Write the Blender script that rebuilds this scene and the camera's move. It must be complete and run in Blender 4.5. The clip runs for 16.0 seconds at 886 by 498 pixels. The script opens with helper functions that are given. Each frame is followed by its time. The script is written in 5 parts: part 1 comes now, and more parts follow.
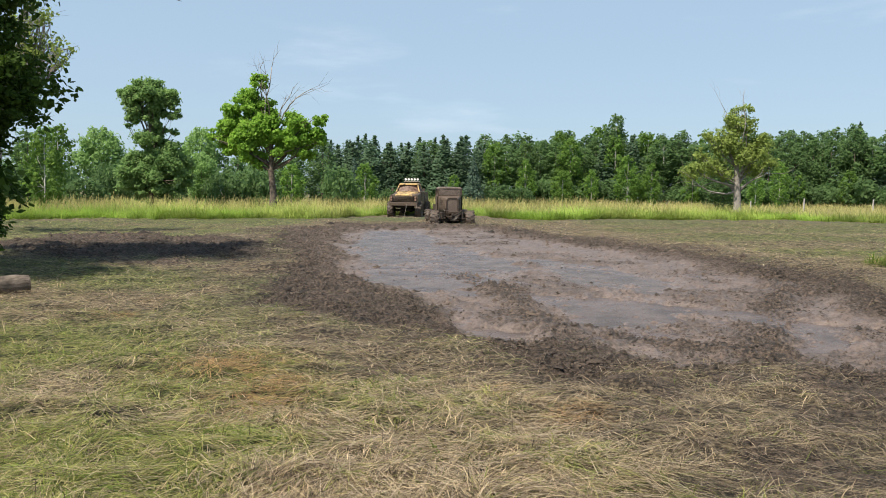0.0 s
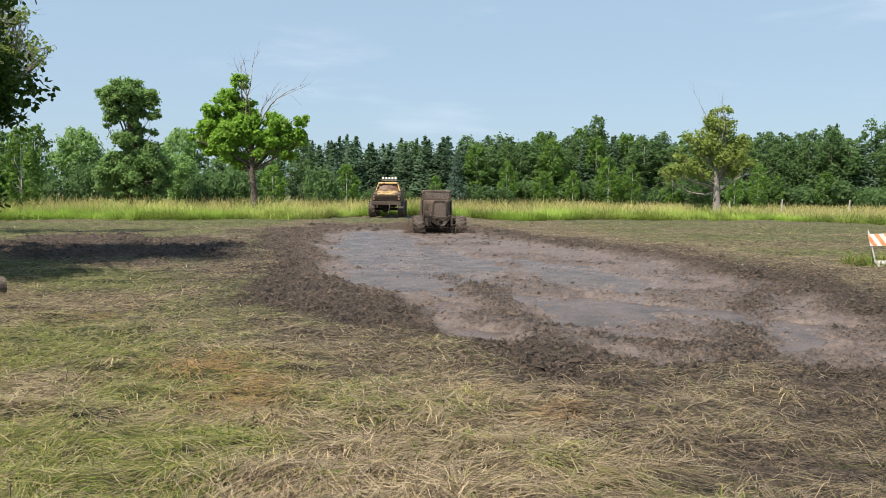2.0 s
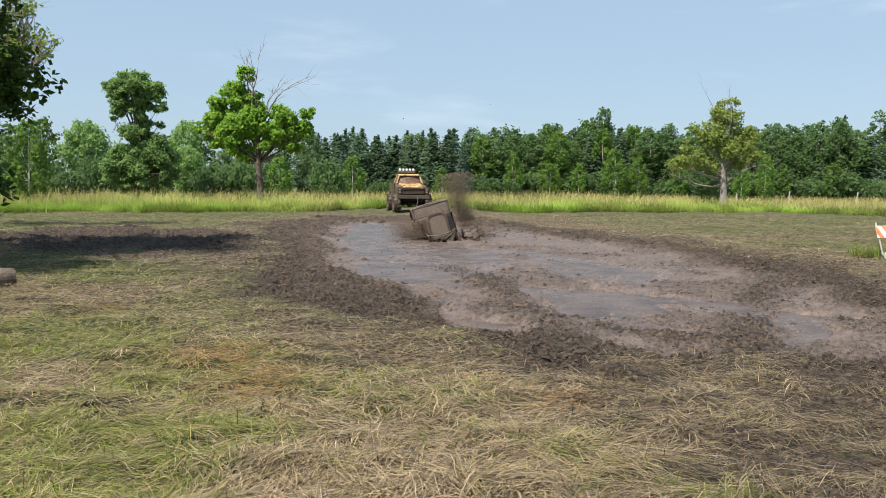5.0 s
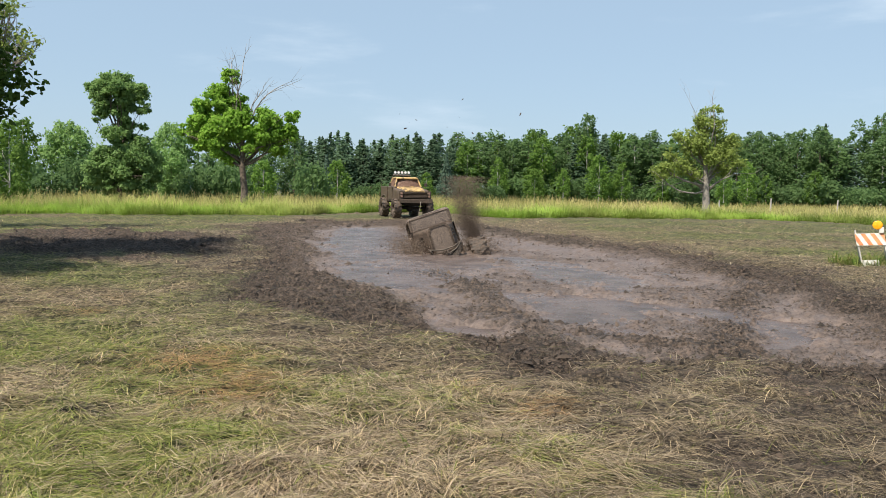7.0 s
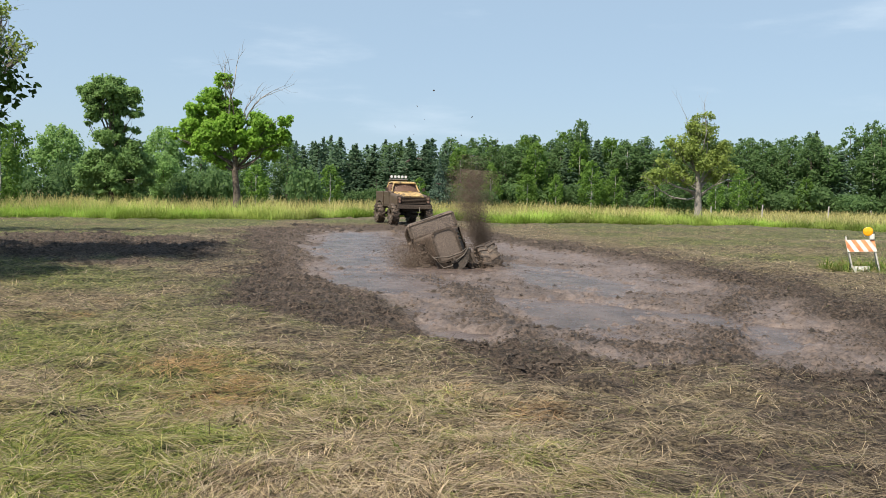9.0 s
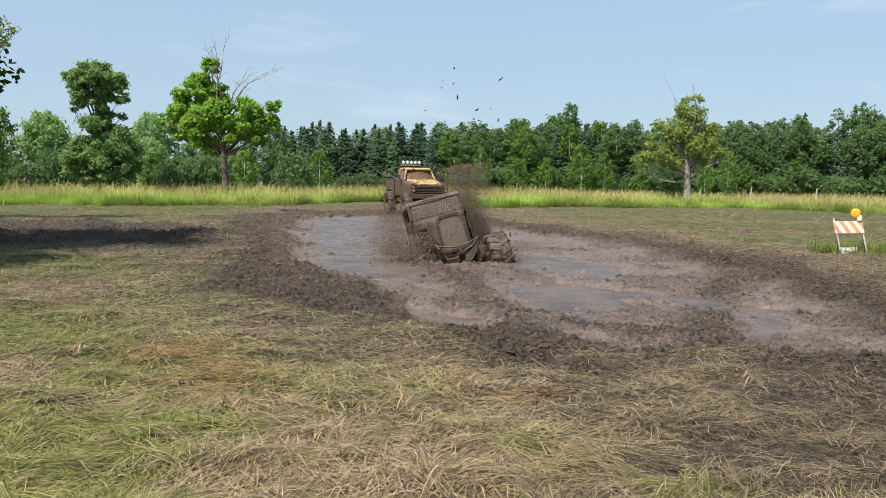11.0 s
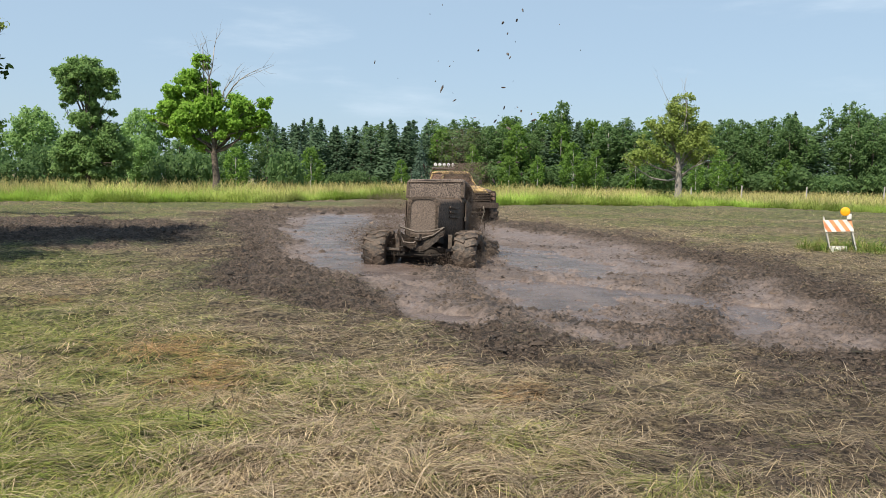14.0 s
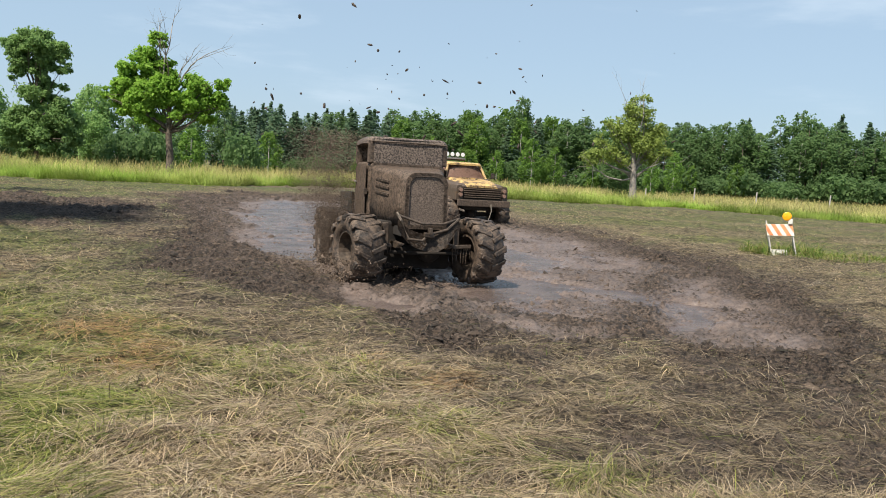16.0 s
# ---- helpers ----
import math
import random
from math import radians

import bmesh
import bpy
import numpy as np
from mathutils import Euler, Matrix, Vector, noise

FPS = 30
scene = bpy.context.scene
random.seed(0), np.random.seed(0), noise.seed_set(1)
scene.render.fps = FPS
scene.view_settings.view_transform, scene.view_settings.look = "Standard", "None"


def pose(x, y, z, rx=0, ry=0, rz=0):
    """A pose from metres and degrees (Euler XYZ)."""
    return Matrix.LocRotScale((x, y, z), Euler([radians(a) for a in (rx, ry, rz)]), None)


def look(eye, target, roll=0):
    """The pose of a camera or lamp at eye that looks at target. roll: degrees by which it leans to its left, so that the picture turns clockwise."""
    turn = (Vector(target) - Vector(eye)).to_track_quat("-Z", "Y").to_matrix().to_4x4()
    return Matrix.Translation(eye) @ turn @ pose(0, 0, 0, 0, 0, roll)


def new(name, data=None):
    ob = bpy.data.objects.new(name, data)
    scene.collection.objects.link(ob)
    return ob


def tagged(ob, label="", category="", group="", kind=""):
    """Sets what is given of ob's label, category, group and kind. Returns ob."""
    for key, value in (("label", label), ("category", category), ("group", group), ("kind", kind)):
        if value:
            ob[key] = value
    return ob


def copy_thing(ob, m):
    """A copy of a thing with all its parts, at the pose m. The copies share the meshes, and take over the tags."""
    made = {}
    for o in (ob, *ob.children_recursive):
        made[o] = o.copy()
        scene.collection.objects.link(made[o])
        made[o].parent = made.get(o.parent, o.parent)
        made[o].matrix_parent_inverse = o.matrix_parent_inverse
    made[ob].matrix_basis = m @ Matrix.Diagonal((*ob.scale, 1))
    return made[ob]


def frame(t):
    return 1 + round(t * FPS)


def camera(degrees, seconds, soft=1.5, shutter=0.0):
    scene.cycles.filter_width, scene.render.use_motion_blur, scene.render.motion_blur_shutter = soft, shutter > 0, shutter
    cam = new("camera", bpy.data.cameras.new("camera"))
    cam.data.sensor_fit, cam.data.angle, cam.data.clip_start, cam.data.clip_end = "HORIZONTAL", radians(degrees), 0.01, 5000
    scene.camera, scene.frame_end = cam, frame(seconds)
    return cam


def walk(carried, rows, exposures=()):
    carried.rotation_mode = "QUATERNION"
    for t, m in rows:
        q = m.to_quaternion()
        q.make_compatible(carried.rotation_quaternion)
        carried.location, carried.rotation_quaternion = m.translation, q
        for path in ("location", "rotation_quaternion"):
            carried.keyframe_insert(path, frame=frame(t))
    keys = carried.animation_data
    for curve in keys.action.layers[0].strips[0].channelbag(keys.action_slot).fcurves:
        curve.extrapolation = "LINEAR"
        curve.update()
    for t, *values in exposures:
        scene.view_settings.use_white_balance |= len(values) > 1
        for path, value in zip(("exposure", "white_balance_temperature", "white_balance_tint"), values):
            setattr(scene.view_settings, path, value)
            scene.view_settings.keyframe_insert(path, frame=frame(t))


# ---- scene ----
cam = camera(60.3, 16.0, soft=0.7)
walk(cam, [
    (0.0, pose(0.000, 0.000, 1.800, 85.830, -0.500, 0.000)),
    (0.5, pose(0.009, -0.004, 1.792, 86.232, -0.061, -0.615)),
    (1.0, pose(0.005, -0.011, 1.796, 85.702, -0.376, -1.093)),
    (1.5, pose(0.012, -0.001, 1.791, 85.589, -0.515, -1.062)),
    (2.0, pose(0.010, -0.002, 1.788, 85.908, -0.483, -1.355)),
    (2.5, pose(0.004, -0.011, 1.794, 86.218, -0.558, -1.198)),
    (3.0, pose(0.007, -0.013, 1.788, 86.023, -0.711, -0.713)),
    (3.5, pose(0.007, -0.022, 1.787, 85.833, -0.420, -0.668)),
    (6.0, pose(0.007, -0.041, 1.776, 85.196, -0.670, -1.339)),
    (6.5, pose(0.011, -0.043, 1.785, 85.673, -0.753, -1.743)),
    (7.0, pose(0.011, -0.045, 1.789, 85.689, -0.898, -2.040)),
    (7.5, pose(0.014, -0.048, 1.785, 86.141, -1.141, -2.521)),
    (8.0, pose(0.019, -0.034, 1.785, 86.253, -1.121, -2.806)),
    (8.5, pose(0.022, -0.033, 1.787, 86.000, -1.124, -3.364)),
    (9.0, pose(0.015, -0.040, 1.783, 86.083, -1.129, -2.567)),
    (11.5, pose(0.033, -0.006, 1.777, 84.814, -0.633, -3.729)),
    (12.0, pose(0.032, 0.004, 1.777, 84.943, -0.892, -4.330)),
    (12.5, pose(0.025, -0.002, 1.780, 84.680, -1.019, -4.049)),
    (13.0, pose(0.025, -0.004, 1.778, 84.943, -1.064, -4.276)),
    (13.5, pose(0.022, -0.006, 1.778, 84.869, -0.865, -3.998)),
    (14.0, pose(0.030, -0.002, 1.781, 84.769, -0.902, -3.937)),
    (14.5, pose(0.019, -0.001, 1.769, 84.136, -0.758, -3.497)),
    (15.0, pose(0.110, -0.027, 1.770, 84.650, -0.433, -2.823)),
    (15.5, pose(0.170, -0.041, 1.755, 84.042, -2.796, -5.154)),
    (16.0, pose(0.211, -0.046, 1.752, 84.270, -3.253, -6.896)),
])

# ---- world and light ----
SUN_AZ, SUN_EL = 226.0, 57.0  # compass degrees from +Y clockwise, height above the horizon
world = bpy.data.worlds.new("sky")
scene.world = world
world.use_nodes = True
wn, wl = world.node_tree.nodes, world.node_tree.links
wn.clear()
sky = wn.new("ShaderNodeTexSky")
sky.sky_type = "NISHITA"
sky.sun_disc = False
sky.sun_elevation = radians(SUN_EL)
sky.sun_rotation = radians(SUN_AZ)
sky.air_density, sky.dust_density, sky.ozone_density, sky.altitude = 1.0, 1.2, 2.0, 200
coord = wn.new("ShaderNodeTexCoord")
stretch = wn.new("ShaderNodeMapping")
stretch.inputs["Scale"].default_value = (1.0, 1.0, 5.0)
wl.new(coord.outputs["Generated"], stretch.inputs["Vector"])
puffs = wn.new("ShaderNodeTexNoise")
puffs.inputs["Scale"].default_value, puffs.inputs["Detail"].default_value = 3.2, 6.0
puffs.inputs["Roughness"].default_value = 0.55
wl.new(stretch.outputs[0], puffs.inputs["Vector"])
thin = wn.new("ShaderNodeMapRange")
thin.interpolation_type = "SMOOTHSTEP"
for key, v in (("From Min", 0.57), ("From Max", 0.78), ("To Min", 0.0), ("To Max", 0.5)):
    thin.inputs[key].default_value = v
wl.new(puffs.outputs[0], thin.inputs["Value"])
haze = wn.new("ShaderNodeMix")
haze.data_type = "RGBA"
haze.inputs["A"].default_value = (1, 1, 1, 1)
wl.new(thin.outputs[0], haze.inputs["Factor"])
wl.new(sky.outputs[0], haze.inputs["A"])
haze.inputs["B"].default_value = (9.2, 9.7, 10.2, 1)
veil = wn.new("ShaderNodeMix")
veil.data_type = "RGBA"
veil.inputs["Factor"].default_value = 0.6
wl.new(haze.outputs["Result"], veil.inputs["A"])
veil.inputs["B"].default_value = (5.55, 7.4, 9.25, 1)
back = wn.new("ShaderNodeBackground")
back.inputs["Strength"].default_value = 0.060
wl.new(veil.outputs["Result"], back.inputs["Color"])
wout = wn.new("ShaderNodeOutputWorld")
wl.new(back.outputs[0], wout.inputs["Surface"])

sun = new("sun", bpy.data.lights.new("sun", "SUN"))
sun.data.energy, sun.data.angle, sun.data.color = 4.6, radians(1.2), (1.0, 0.92, 0.78)
_az, _el = radians(SUN_AZ), radians(SUN_EL)
sun_from = Vector((math.sin(_az) * math.cos(_el), math.cos(_az) * math.cos(_el), math.sin(_el)))
sun.matrix_world = look(sun_from * 100, (0, 0, 0))
scene.view_settings.exposure = 0.79

# ---- materials ----


def material(name, rough=0.8, metal=0.0):
    m = bpy.data.materials.new(name)
    m.use_nodes = True
    b = m.node_tree.nodes["Principled BSDF"]
    b.inputs["Roughness"].default_value = rough
    b.inputs["Metallic"].default_value = metal
    return m, m.node_tree.nodes, m.node_tree.links, b


def noise_node(n, l, scale, detail=4.0, rough=0.6, space="Object"):
    c = n.new("ShaderNodeTexCoord")
    t = n.new("ShaderNodeTexNoise")
    t.inputs["Scale"].default_value, t.inputs["Detail"].default_value, t.inputs["Roughness"].default_value = scale, detail, rough
    l.new(c.outputs[space], t.inputs["Vector"])
    return t.outputs["Fac"]


def ramp(n, l, fac, stops):
    r = n.new("ShaderNodeValToRGB")
    e = r.color_ramp.elements
    while len(e) < len(stops):
        e.new(0.5)
    for k, (p, c) in zip(e, stops):
        k.position, k.color = p, (*c, 1) if len(c) == 3 else c
    l.new(fac, r.inputs["Fac"])
    return r.outputs["Color"]


def mix(n, l, fac, a, b, mode="MIX"):
    m = n.new("ShaderNodeMix")
    m.data_type, m.blend_type = "RGBA", mode
    for key, v in (("Factor", fac), ("A", a), ("B", b)):
        if isinstance(v, (int, float)):
            m.inputs[key].default_value = v
        elif isinstance(v, tuple):
            m.inputs[key].default_value = (*v, 1) if len(v) == 3 else v
        else:
            l.new(v, m.inputs[key])
    return m.outputs["Result"]


def bump(n, l, height, b, strength=0.5, distance=0.02):
    u = n.new("ShaderNodeBump")
    u.inputs["Strength"].default_value, u.inputs["Distance"].default_value = strength, distance
    l.new(height, u.inputs["Height"])
    l.new(u.outputs[0], b.inputs["Normal"])


def simple(name, c1, c2, scale=6.0, rough=0.8, metal=0.0, bump_at=40.0, relief=0.4, depth=0.01):
    m, n, l, b = material(name, rough, metal)
    f = noise_node(n, l, scale)
    l.new(ramp(n, l, f, [(0.35, c1), (0.65, c2)]), b.inputs["Base Color"])
    if relief:
        bump(n, l, noise_node(n, l, bump_at, 5, 0.7), b, relief, depth)
    return m


def leaf_material(name, dark, light, through_light=0.35):
    """Leaves: hue varies from leaf to leaf and from branch to branch; some light passes through."""
    m, n, l, b = material(name, 0.7)
    b.inputs["Specular IOR Level"].default_value = 0.22
    g = n.new("ShaderNodeNewGeometry")
    o = n.new("ShaderNodeObjectInfo")
    f = noise_node(n, l, 0.5, 2)
    a = n.new("ShaderNodeMath")
    a.operation = "MULTIPLY_ADD"
    a.inputs[1].default_value = 0.55
    l.new(g.outputs["Random Per Island"], a.inputs[0])
    s = n.new("ShaderNodeMath")
    s.operation = "MULTIPLY_ADD"
    s.inputs[1].default_value, s.inputs[2].default_value = 0.9, -0.22
    l.new(f, s.inputs[0])
    l.new(s.outputs[0], a.inputs[2])
    c = ramp(n, l, a.outputs[0], [(0.1, dark), (0.9, light)])
    tone = n.new("ShaderNodeHueSaturation")
    shift = n.new("ShaderNodeMapRange")
    shift.inputs["To Min"].default_value, shift.inputs["To Max"].default_value = 0.85, 1.2
    l.new(o.outputs["Random"], shift.inputs["Value"])
    l.new(shift.outputs[0], tone.inputs["Value"])
    tone.inputs["Saturation"].default_value = 1.04
    l.new(c, tone.inputs["Color"])
    l.new(tone.outputs[0], b.inputs["Base Color"])
    t = n.new("ShaderNodeBsdfTranslucent")
    l.new(tone.outputs[0], t.inputs["Color"])
    x = n.new("ShaderNodeMixShader")
    x.inputs[0].default_value = through_light
    l.new(b.outputs[0], x.inputs[1])
    l.new(t.outputs[0], x.inputs[2])
    l.new(x.outputs[0], n["Material Output"].inputs["Surface"])
    return m


def blade_material(name):
    """Grass blades coloured by their own attribute, with light passing through."""
    m, n, l, b = material(name, 0.75)
    b.inputs["Specular IOR Level"].default_value = 0.25
    a = n.new("ShaderNodeVertexColor")
    a.layer_name = "tone"
    l.new(a.outputs[0], b.inputs["Base Color"])
    t = n.new("ShaderNodeBsdfTranslucent")
    l.new(a.outputs[0], t.inputs["Color"])
    x = n.new("ShaderNodeMixShader")
    x.inputs[0].default_value = 0.4
    l.new(b.outputs[0], x.inputs[1])
    l.new(t.outputs[0], x.inputs[2])
    l.new(x.outputs[0], n["Material Output"].inputs["Surface"])
    return m


def ground_material():
    m, n, l, b = material("field_ground", 0.9)
    a = n.new("ShaderNodeVertexColor")
    a.layer_name = "mixing"
    sep = n.new("ShaderNodeSeparateColor")
    l.new(a.outputs[0], sep.inputs[0])
    fine = noise_node(n, l, 16, 8, 0.8)
    mid = noise_node(n, l, 3.0, 8, 0.75)
    thatch = ramp(n, l, fine, [(0.43, (0.012, 0.009, 0.005)), (0.5, (0.10, 0.076, 0.043)), (0.59, (0.33, 0.265, 0.16))])
    green = ramp(n, l, fine, [(0.43, (0.010, 0.014, 0.005)), (0.51, (0.075, 0.092, 0.028)), (0.60, (0.23, 0.25, 0.09))])
    turf = mix(n, l, sep.outputs["Green"], thatch, green)
    turf = mix(n, l, 1.0, turf, ramp(n, l, mid, [(0.36, (0.5, 0.5, 0.5)), (0.5, (1, 1, 1)), (0.66, (1.0, 0.93, 0.8))]), "MULTIPLY")
    mud = ramp(n, l, mid, [(0.34, (0.075, 0.052, 0.041)), (0.5, (0.155, 0.116, 0.099)), (0.68, (0.225, 0.174, 0.152))])
    mud = mix(n, l, 0.5, mud, ramp(n, l, fine, [(0.44, (0.030, 0.020, 0.015)), (0.52, (0.175, 0.130, 0.107))]))
    dirt = ramp(n, l, fine, [(0.44, (0.012, 0.008, 0.006)), (0.50, (0.062, 0.042, 0.030)), (0.60, (0.150, 0.108, 0.083))])
    soil = mix(n, l, sep.outputs["Blue"], mud, dirt)
    l.new(mix(n, l, sep.outputs["Red"], turf, soil), b.inputs["Base Color"])
    wet = n.new("ShaderNodeMapRange")
    wet.inputs["To Min"].default_value, wet.inputs["To Max"].default_value = 0.95, 0.27
    b.inputs["Specular IOR Level"].default_value = 0.45
    l.new(a.outputs["Alpha"], wet.inputs["Value"])
    l.new(wet.outputs[0], b.inputs["Roughness"])
    bump(n, l, fine, b, 1.0, 0.09)
    soft = n.new("ShaderNodeMapRange")
    soft.inputs["To Min"].default_value, soft.inputs["To Max"].default_value = 1.0, 0.42
    l.new(a.outputs["Alpha"], soft.inputs["Value"])
    for node in n:
        if node.type == "BUMP":
            l.new(soft.outputs[0], node.inputs["Strength"])
    return m


def water_material():
    m, n, l, b = material("muddy_water", 0.10)
    l.new(ramp(n, l, noise_node(n, l, 1.3, 4), [(0.35, (0.070, 0.052, 0.046)), (0.65, (0.135, 0.102, 0.090))]), b.inputs["Base Color"])
    b.inputs["IOR"].default_value = 1.33
    rough = n.new("ShaderNodeMapRange")
    rough.inputs["To Min"].default_value, rough.inputs["To Max"].default_value = 0.12, 0.42
    l.new(noise_node(n, l, 2.2, 4), rough.inputs["Value"])
    l.new(rough.outputs[0], b.inputs["Roughness"])
    bump(n, l, noise_node(n, l, 9, 7, 0.7), b, 0.8, 0.045)
    return m


M_ground = ground_material()
M_water = water_material()
M_blade = blade_material("grass_blades")
M_bark = simple("bark", (0.06, 0.045, 0.035), (0.17, 0.135, 0.105), 5, 0.95, bump_at=14, relief=0.9, depth=0.04)
M_deadwood = simple("dead_wood", (0.16, 0.14, 0.125), (0.30, 0.27, 0.24), 5, 0.9, bump_at=20)
M_birch = simple("pale_bark", (0.30, 0.28, 0.25), (0.62, 0.60, 0.56), 4, 0.85, bump_at=20)
M_leaf = {
    "ash": leaf_material("ash_leaves", (0.15, 0.27, 0.045), (0.30, 0.47, 0.09), 0.55),
    "maple": leaf_material("maple_leaves", (0.17, 0.28, 0.10), (0.31, 0.46, 0.17), 0.55),
    "apple": leaf_material("apple_leaves", (0.17, 0.23, 0.06), (0.35, 0.42, 0.13), 0.55),
    "pine": leaf_material("pine_needles", (0.105, 0.168, 0.100), (0.145, 0.22, 0.128), 0.62),
    "spruce": leaf_material("spruce_needles", (0.09, 0.145, 0.105), (0.16, 0.24, 0.175), 0.5),
    "wood": leaf_material("woodland_leaves", (0.112, 0.188, 0.080), (0.165, 0.255, 0.10), 0.66),
    "young": leaf_material("young_leaves", (0.13, 0.225, 0.055), (0.195, 0.31, 0.075), 0.64),
    "shade": leaf_material("shady_leaves", (0.03, 0.065, 0.013), (0.11, 0.18, 0.032), 0.4),
}

# ---- mesh helpers ----


def link_mesh(name, verts, faces, mat, parent=None, smooth=False):
    me = bpy.data.meshes.new(name)
    me.from_pydata(verts, [], faces)
    me.materials.append(mat)
    if smooth:
        me.polygons.foreach_set("use_smooth", [True] * len(me.polygons))
    me.update()
    ob = new(name, me)
    if parent:
        ob.parent = parent
    return ob


def raw_mesh(name, co, quads, mat, parent=None):
    """A mesh from numpy arrays of places and four-cornered faces."""
    me = bpy.data.meshes.new(name)
    me.vertices.add(len(co))
    me.vertices.foreach_set("co", np.ascontiguousarray(co, np.float32).ravel())
    k = quads.shape[1]
    me.loops.add(quads.size)
    me.loops.foreach_set("vertex_index", np.ascontiguousarray(quads, np.int32).ravel())
    me.polygons.add(len(quads))
    me.polygons.foreach_set("loop_start", np.arange(0, quads.size, k, dtype=np.int32))
    me.update(calc_edges=True)
    me.materials.append(mat)
    ob = new(name, me)
    if parent:
        ob.parent = parent
    return ob


def paint(ob, layer, rgba):
    a = ob.data.color_attributes.new(layer, "FLOAT_COLOR", "POINT")
    a.data.foreach_set("color", np.ascontiguousarray(rgba, np.float32).ravel())


_table = np.random.RandomState(7).rand(256, 256)


def vnoise(x, y):
    xi, yi = np.floor(x).astype(int), np.floor(y).astype(int)
    fx, fy = x - xi, y - yi
    fx, fy = fx * fx * (3 - 2 * fx), fy * fy * (3 - 2 * fy)
    a, b = _table[xi & 255, yi & 255], _table[(xi + 1) & 255, yi & 255]
    c, d = _table[xi & 255, (yi + 1) & 255], _table[(xi + 1) & 255, (yi + 1) & 255]
    return (a + (b - a) * fx) * (1 - fy) + (c + (d - c) * fx) * fy


def fbm(x, y, scale, octaves=4, seed=0):
    t, amp, s = 0, 1.0, scale
    for k in range(octaves):
        t = t + amp * (vnoise(x * s + 17.3 * (k + seed), y * s + 9.1 * (k + 2 * seed)) - 0.5)
        amp, s = amp * 0.5, s * 2.03
    return t


def inside(x, y, poly):
    """Distance to a polygon's edge, positive inside."""
    best, odd = np.full(x.shape, 1e9), np.zeros(x.shape, bool)
    for (x0, y0), (x1, y1) in zip(poly, poly[1:] + poly[:1]):
        dx, dy = x1 - x0, y1 - y0
        t = np.clip(((x - x0) * dx + (y - y0) * dy) / (dx * dx + dy * dy), 0, 1)
        best = np.minimum(best, np.hypot(x - x0 - t * dx, y - y0 - t * dy))
        cross = ((y0 > y) != (y1 > y)) & (x < (x1 - x0) * (y - y0) / (dy if dy else 1e-9) + x0)
        odd ^= cross
    return np.where(odd, best, -best)


def smooth01(x, a, b):
    t = np.clip((x - a) / (b - a), 0, 1)
    return t * t * (3 - 2 * t)


def near_line(x, y, pts):
    best = np.full(x.shape, 1e9)
    for (x0, y0), (x1, y1) in zip(pts, pts[1:]):
        dx, dy = x1 - x0, y1 - y0
        t = np.clip(((x - x0) * dx + (y - y0) * dy) / (dx * dx + dy * dy), 0, 1)
        best = np.minimum(best, np.hypot(x - x0 - t * dx, y - y0 - t * dy))
    return best


# ---- ground ----
PIT = [(-5.7, 42.0), (-7.3, 36.0), (-6.2, 27.0), (-3.9, 19.5), (-3.6, 15.2), (-3.2, 12.7), (-1.8, 10.7), (-0.6, 9.7), (0.1, 9.2), (0.6, 8.2), (0.9, 7.2),
       (1.2, 6.5), (1.6, 7.0), (2.0, 7.6), (2.9, 7.5), (3.5, 7.4), (4.0, 6.8), (4.4, 5.7), (5.2, 6.2), (6.9, 8.6), (7.7, 11.6), (8.7, 16.3), (8.5, 20.6),
       (7.6, 25.1), (5.5, 30.7), (3.4, 39.0), (2.0, 42.7), (-1.0, 44.0)]
WET = [(-4.4, 39.0), (1.4, 39.5), (2.8, 33.0), (4.5, 28.0), (5.6, 25.0), (6.9, 21.5), (7.2, 17.5), (6.9, 14.5), (6.4, 11.0), (5.4, 8.3), (4.4, 8.1), (3.5, 8.2),
       (2.5, 8.1), (2.2, 8.6), (2.2, 9.3), (1.5, 9.3), (0.8, 9.4), (0.5, 10.6), (0.2, 12.3), (-0.8, 14.6), (-1.9, 17.5), (-3.2, 24.6)]
POOLS = [
    [(-3.2, 27.4), (-3.6, 36.6), (-1.9, 40.6), (-0.2, 33.0), (-0.3, 29.4), (1.4, 23.9), (2.1, 19.2), (0.8, 15.4), (-0.9, 15.3), (-1.8, 18.2)],
    [(2.6, 22.0), (4.2, 20.2), (5.0, 15.8), (4.0, 14.7), (2.7, 16.7)],
    [(0.2, 13.0), (0.6, 11.2), (1.3, 9.6), (0.8, 9.6), (0.3, 11.1)],
    [(2.4, 11.2), (3.3, 10.4), (2.9, 9.7), (2.2, 9.9)],
    [(1.7, 14.6), (3.7, 14.0), (3.9, 11.6), (3.0, 10.6), (1.9, 11.2)],
    [(4.4, 12.6), (5.4, 12.4), (5.7, 10.6), (5.1, 9.2), (4.5, 9.2)],
    [(2.4, 8.7), (3.3, 8.7), (3.2, 8.3), (2.4, 8.3)],
]
DARK = [(-13.6, 23.3), (-9.8, 19.6), (-7.5, 18.9), (-6.3, 18.8), (-5.2, 20.0), (-5.6, 24.2), (-7.2, 27.5), (-12.0, 30.4), (-14.4, 28.5)]
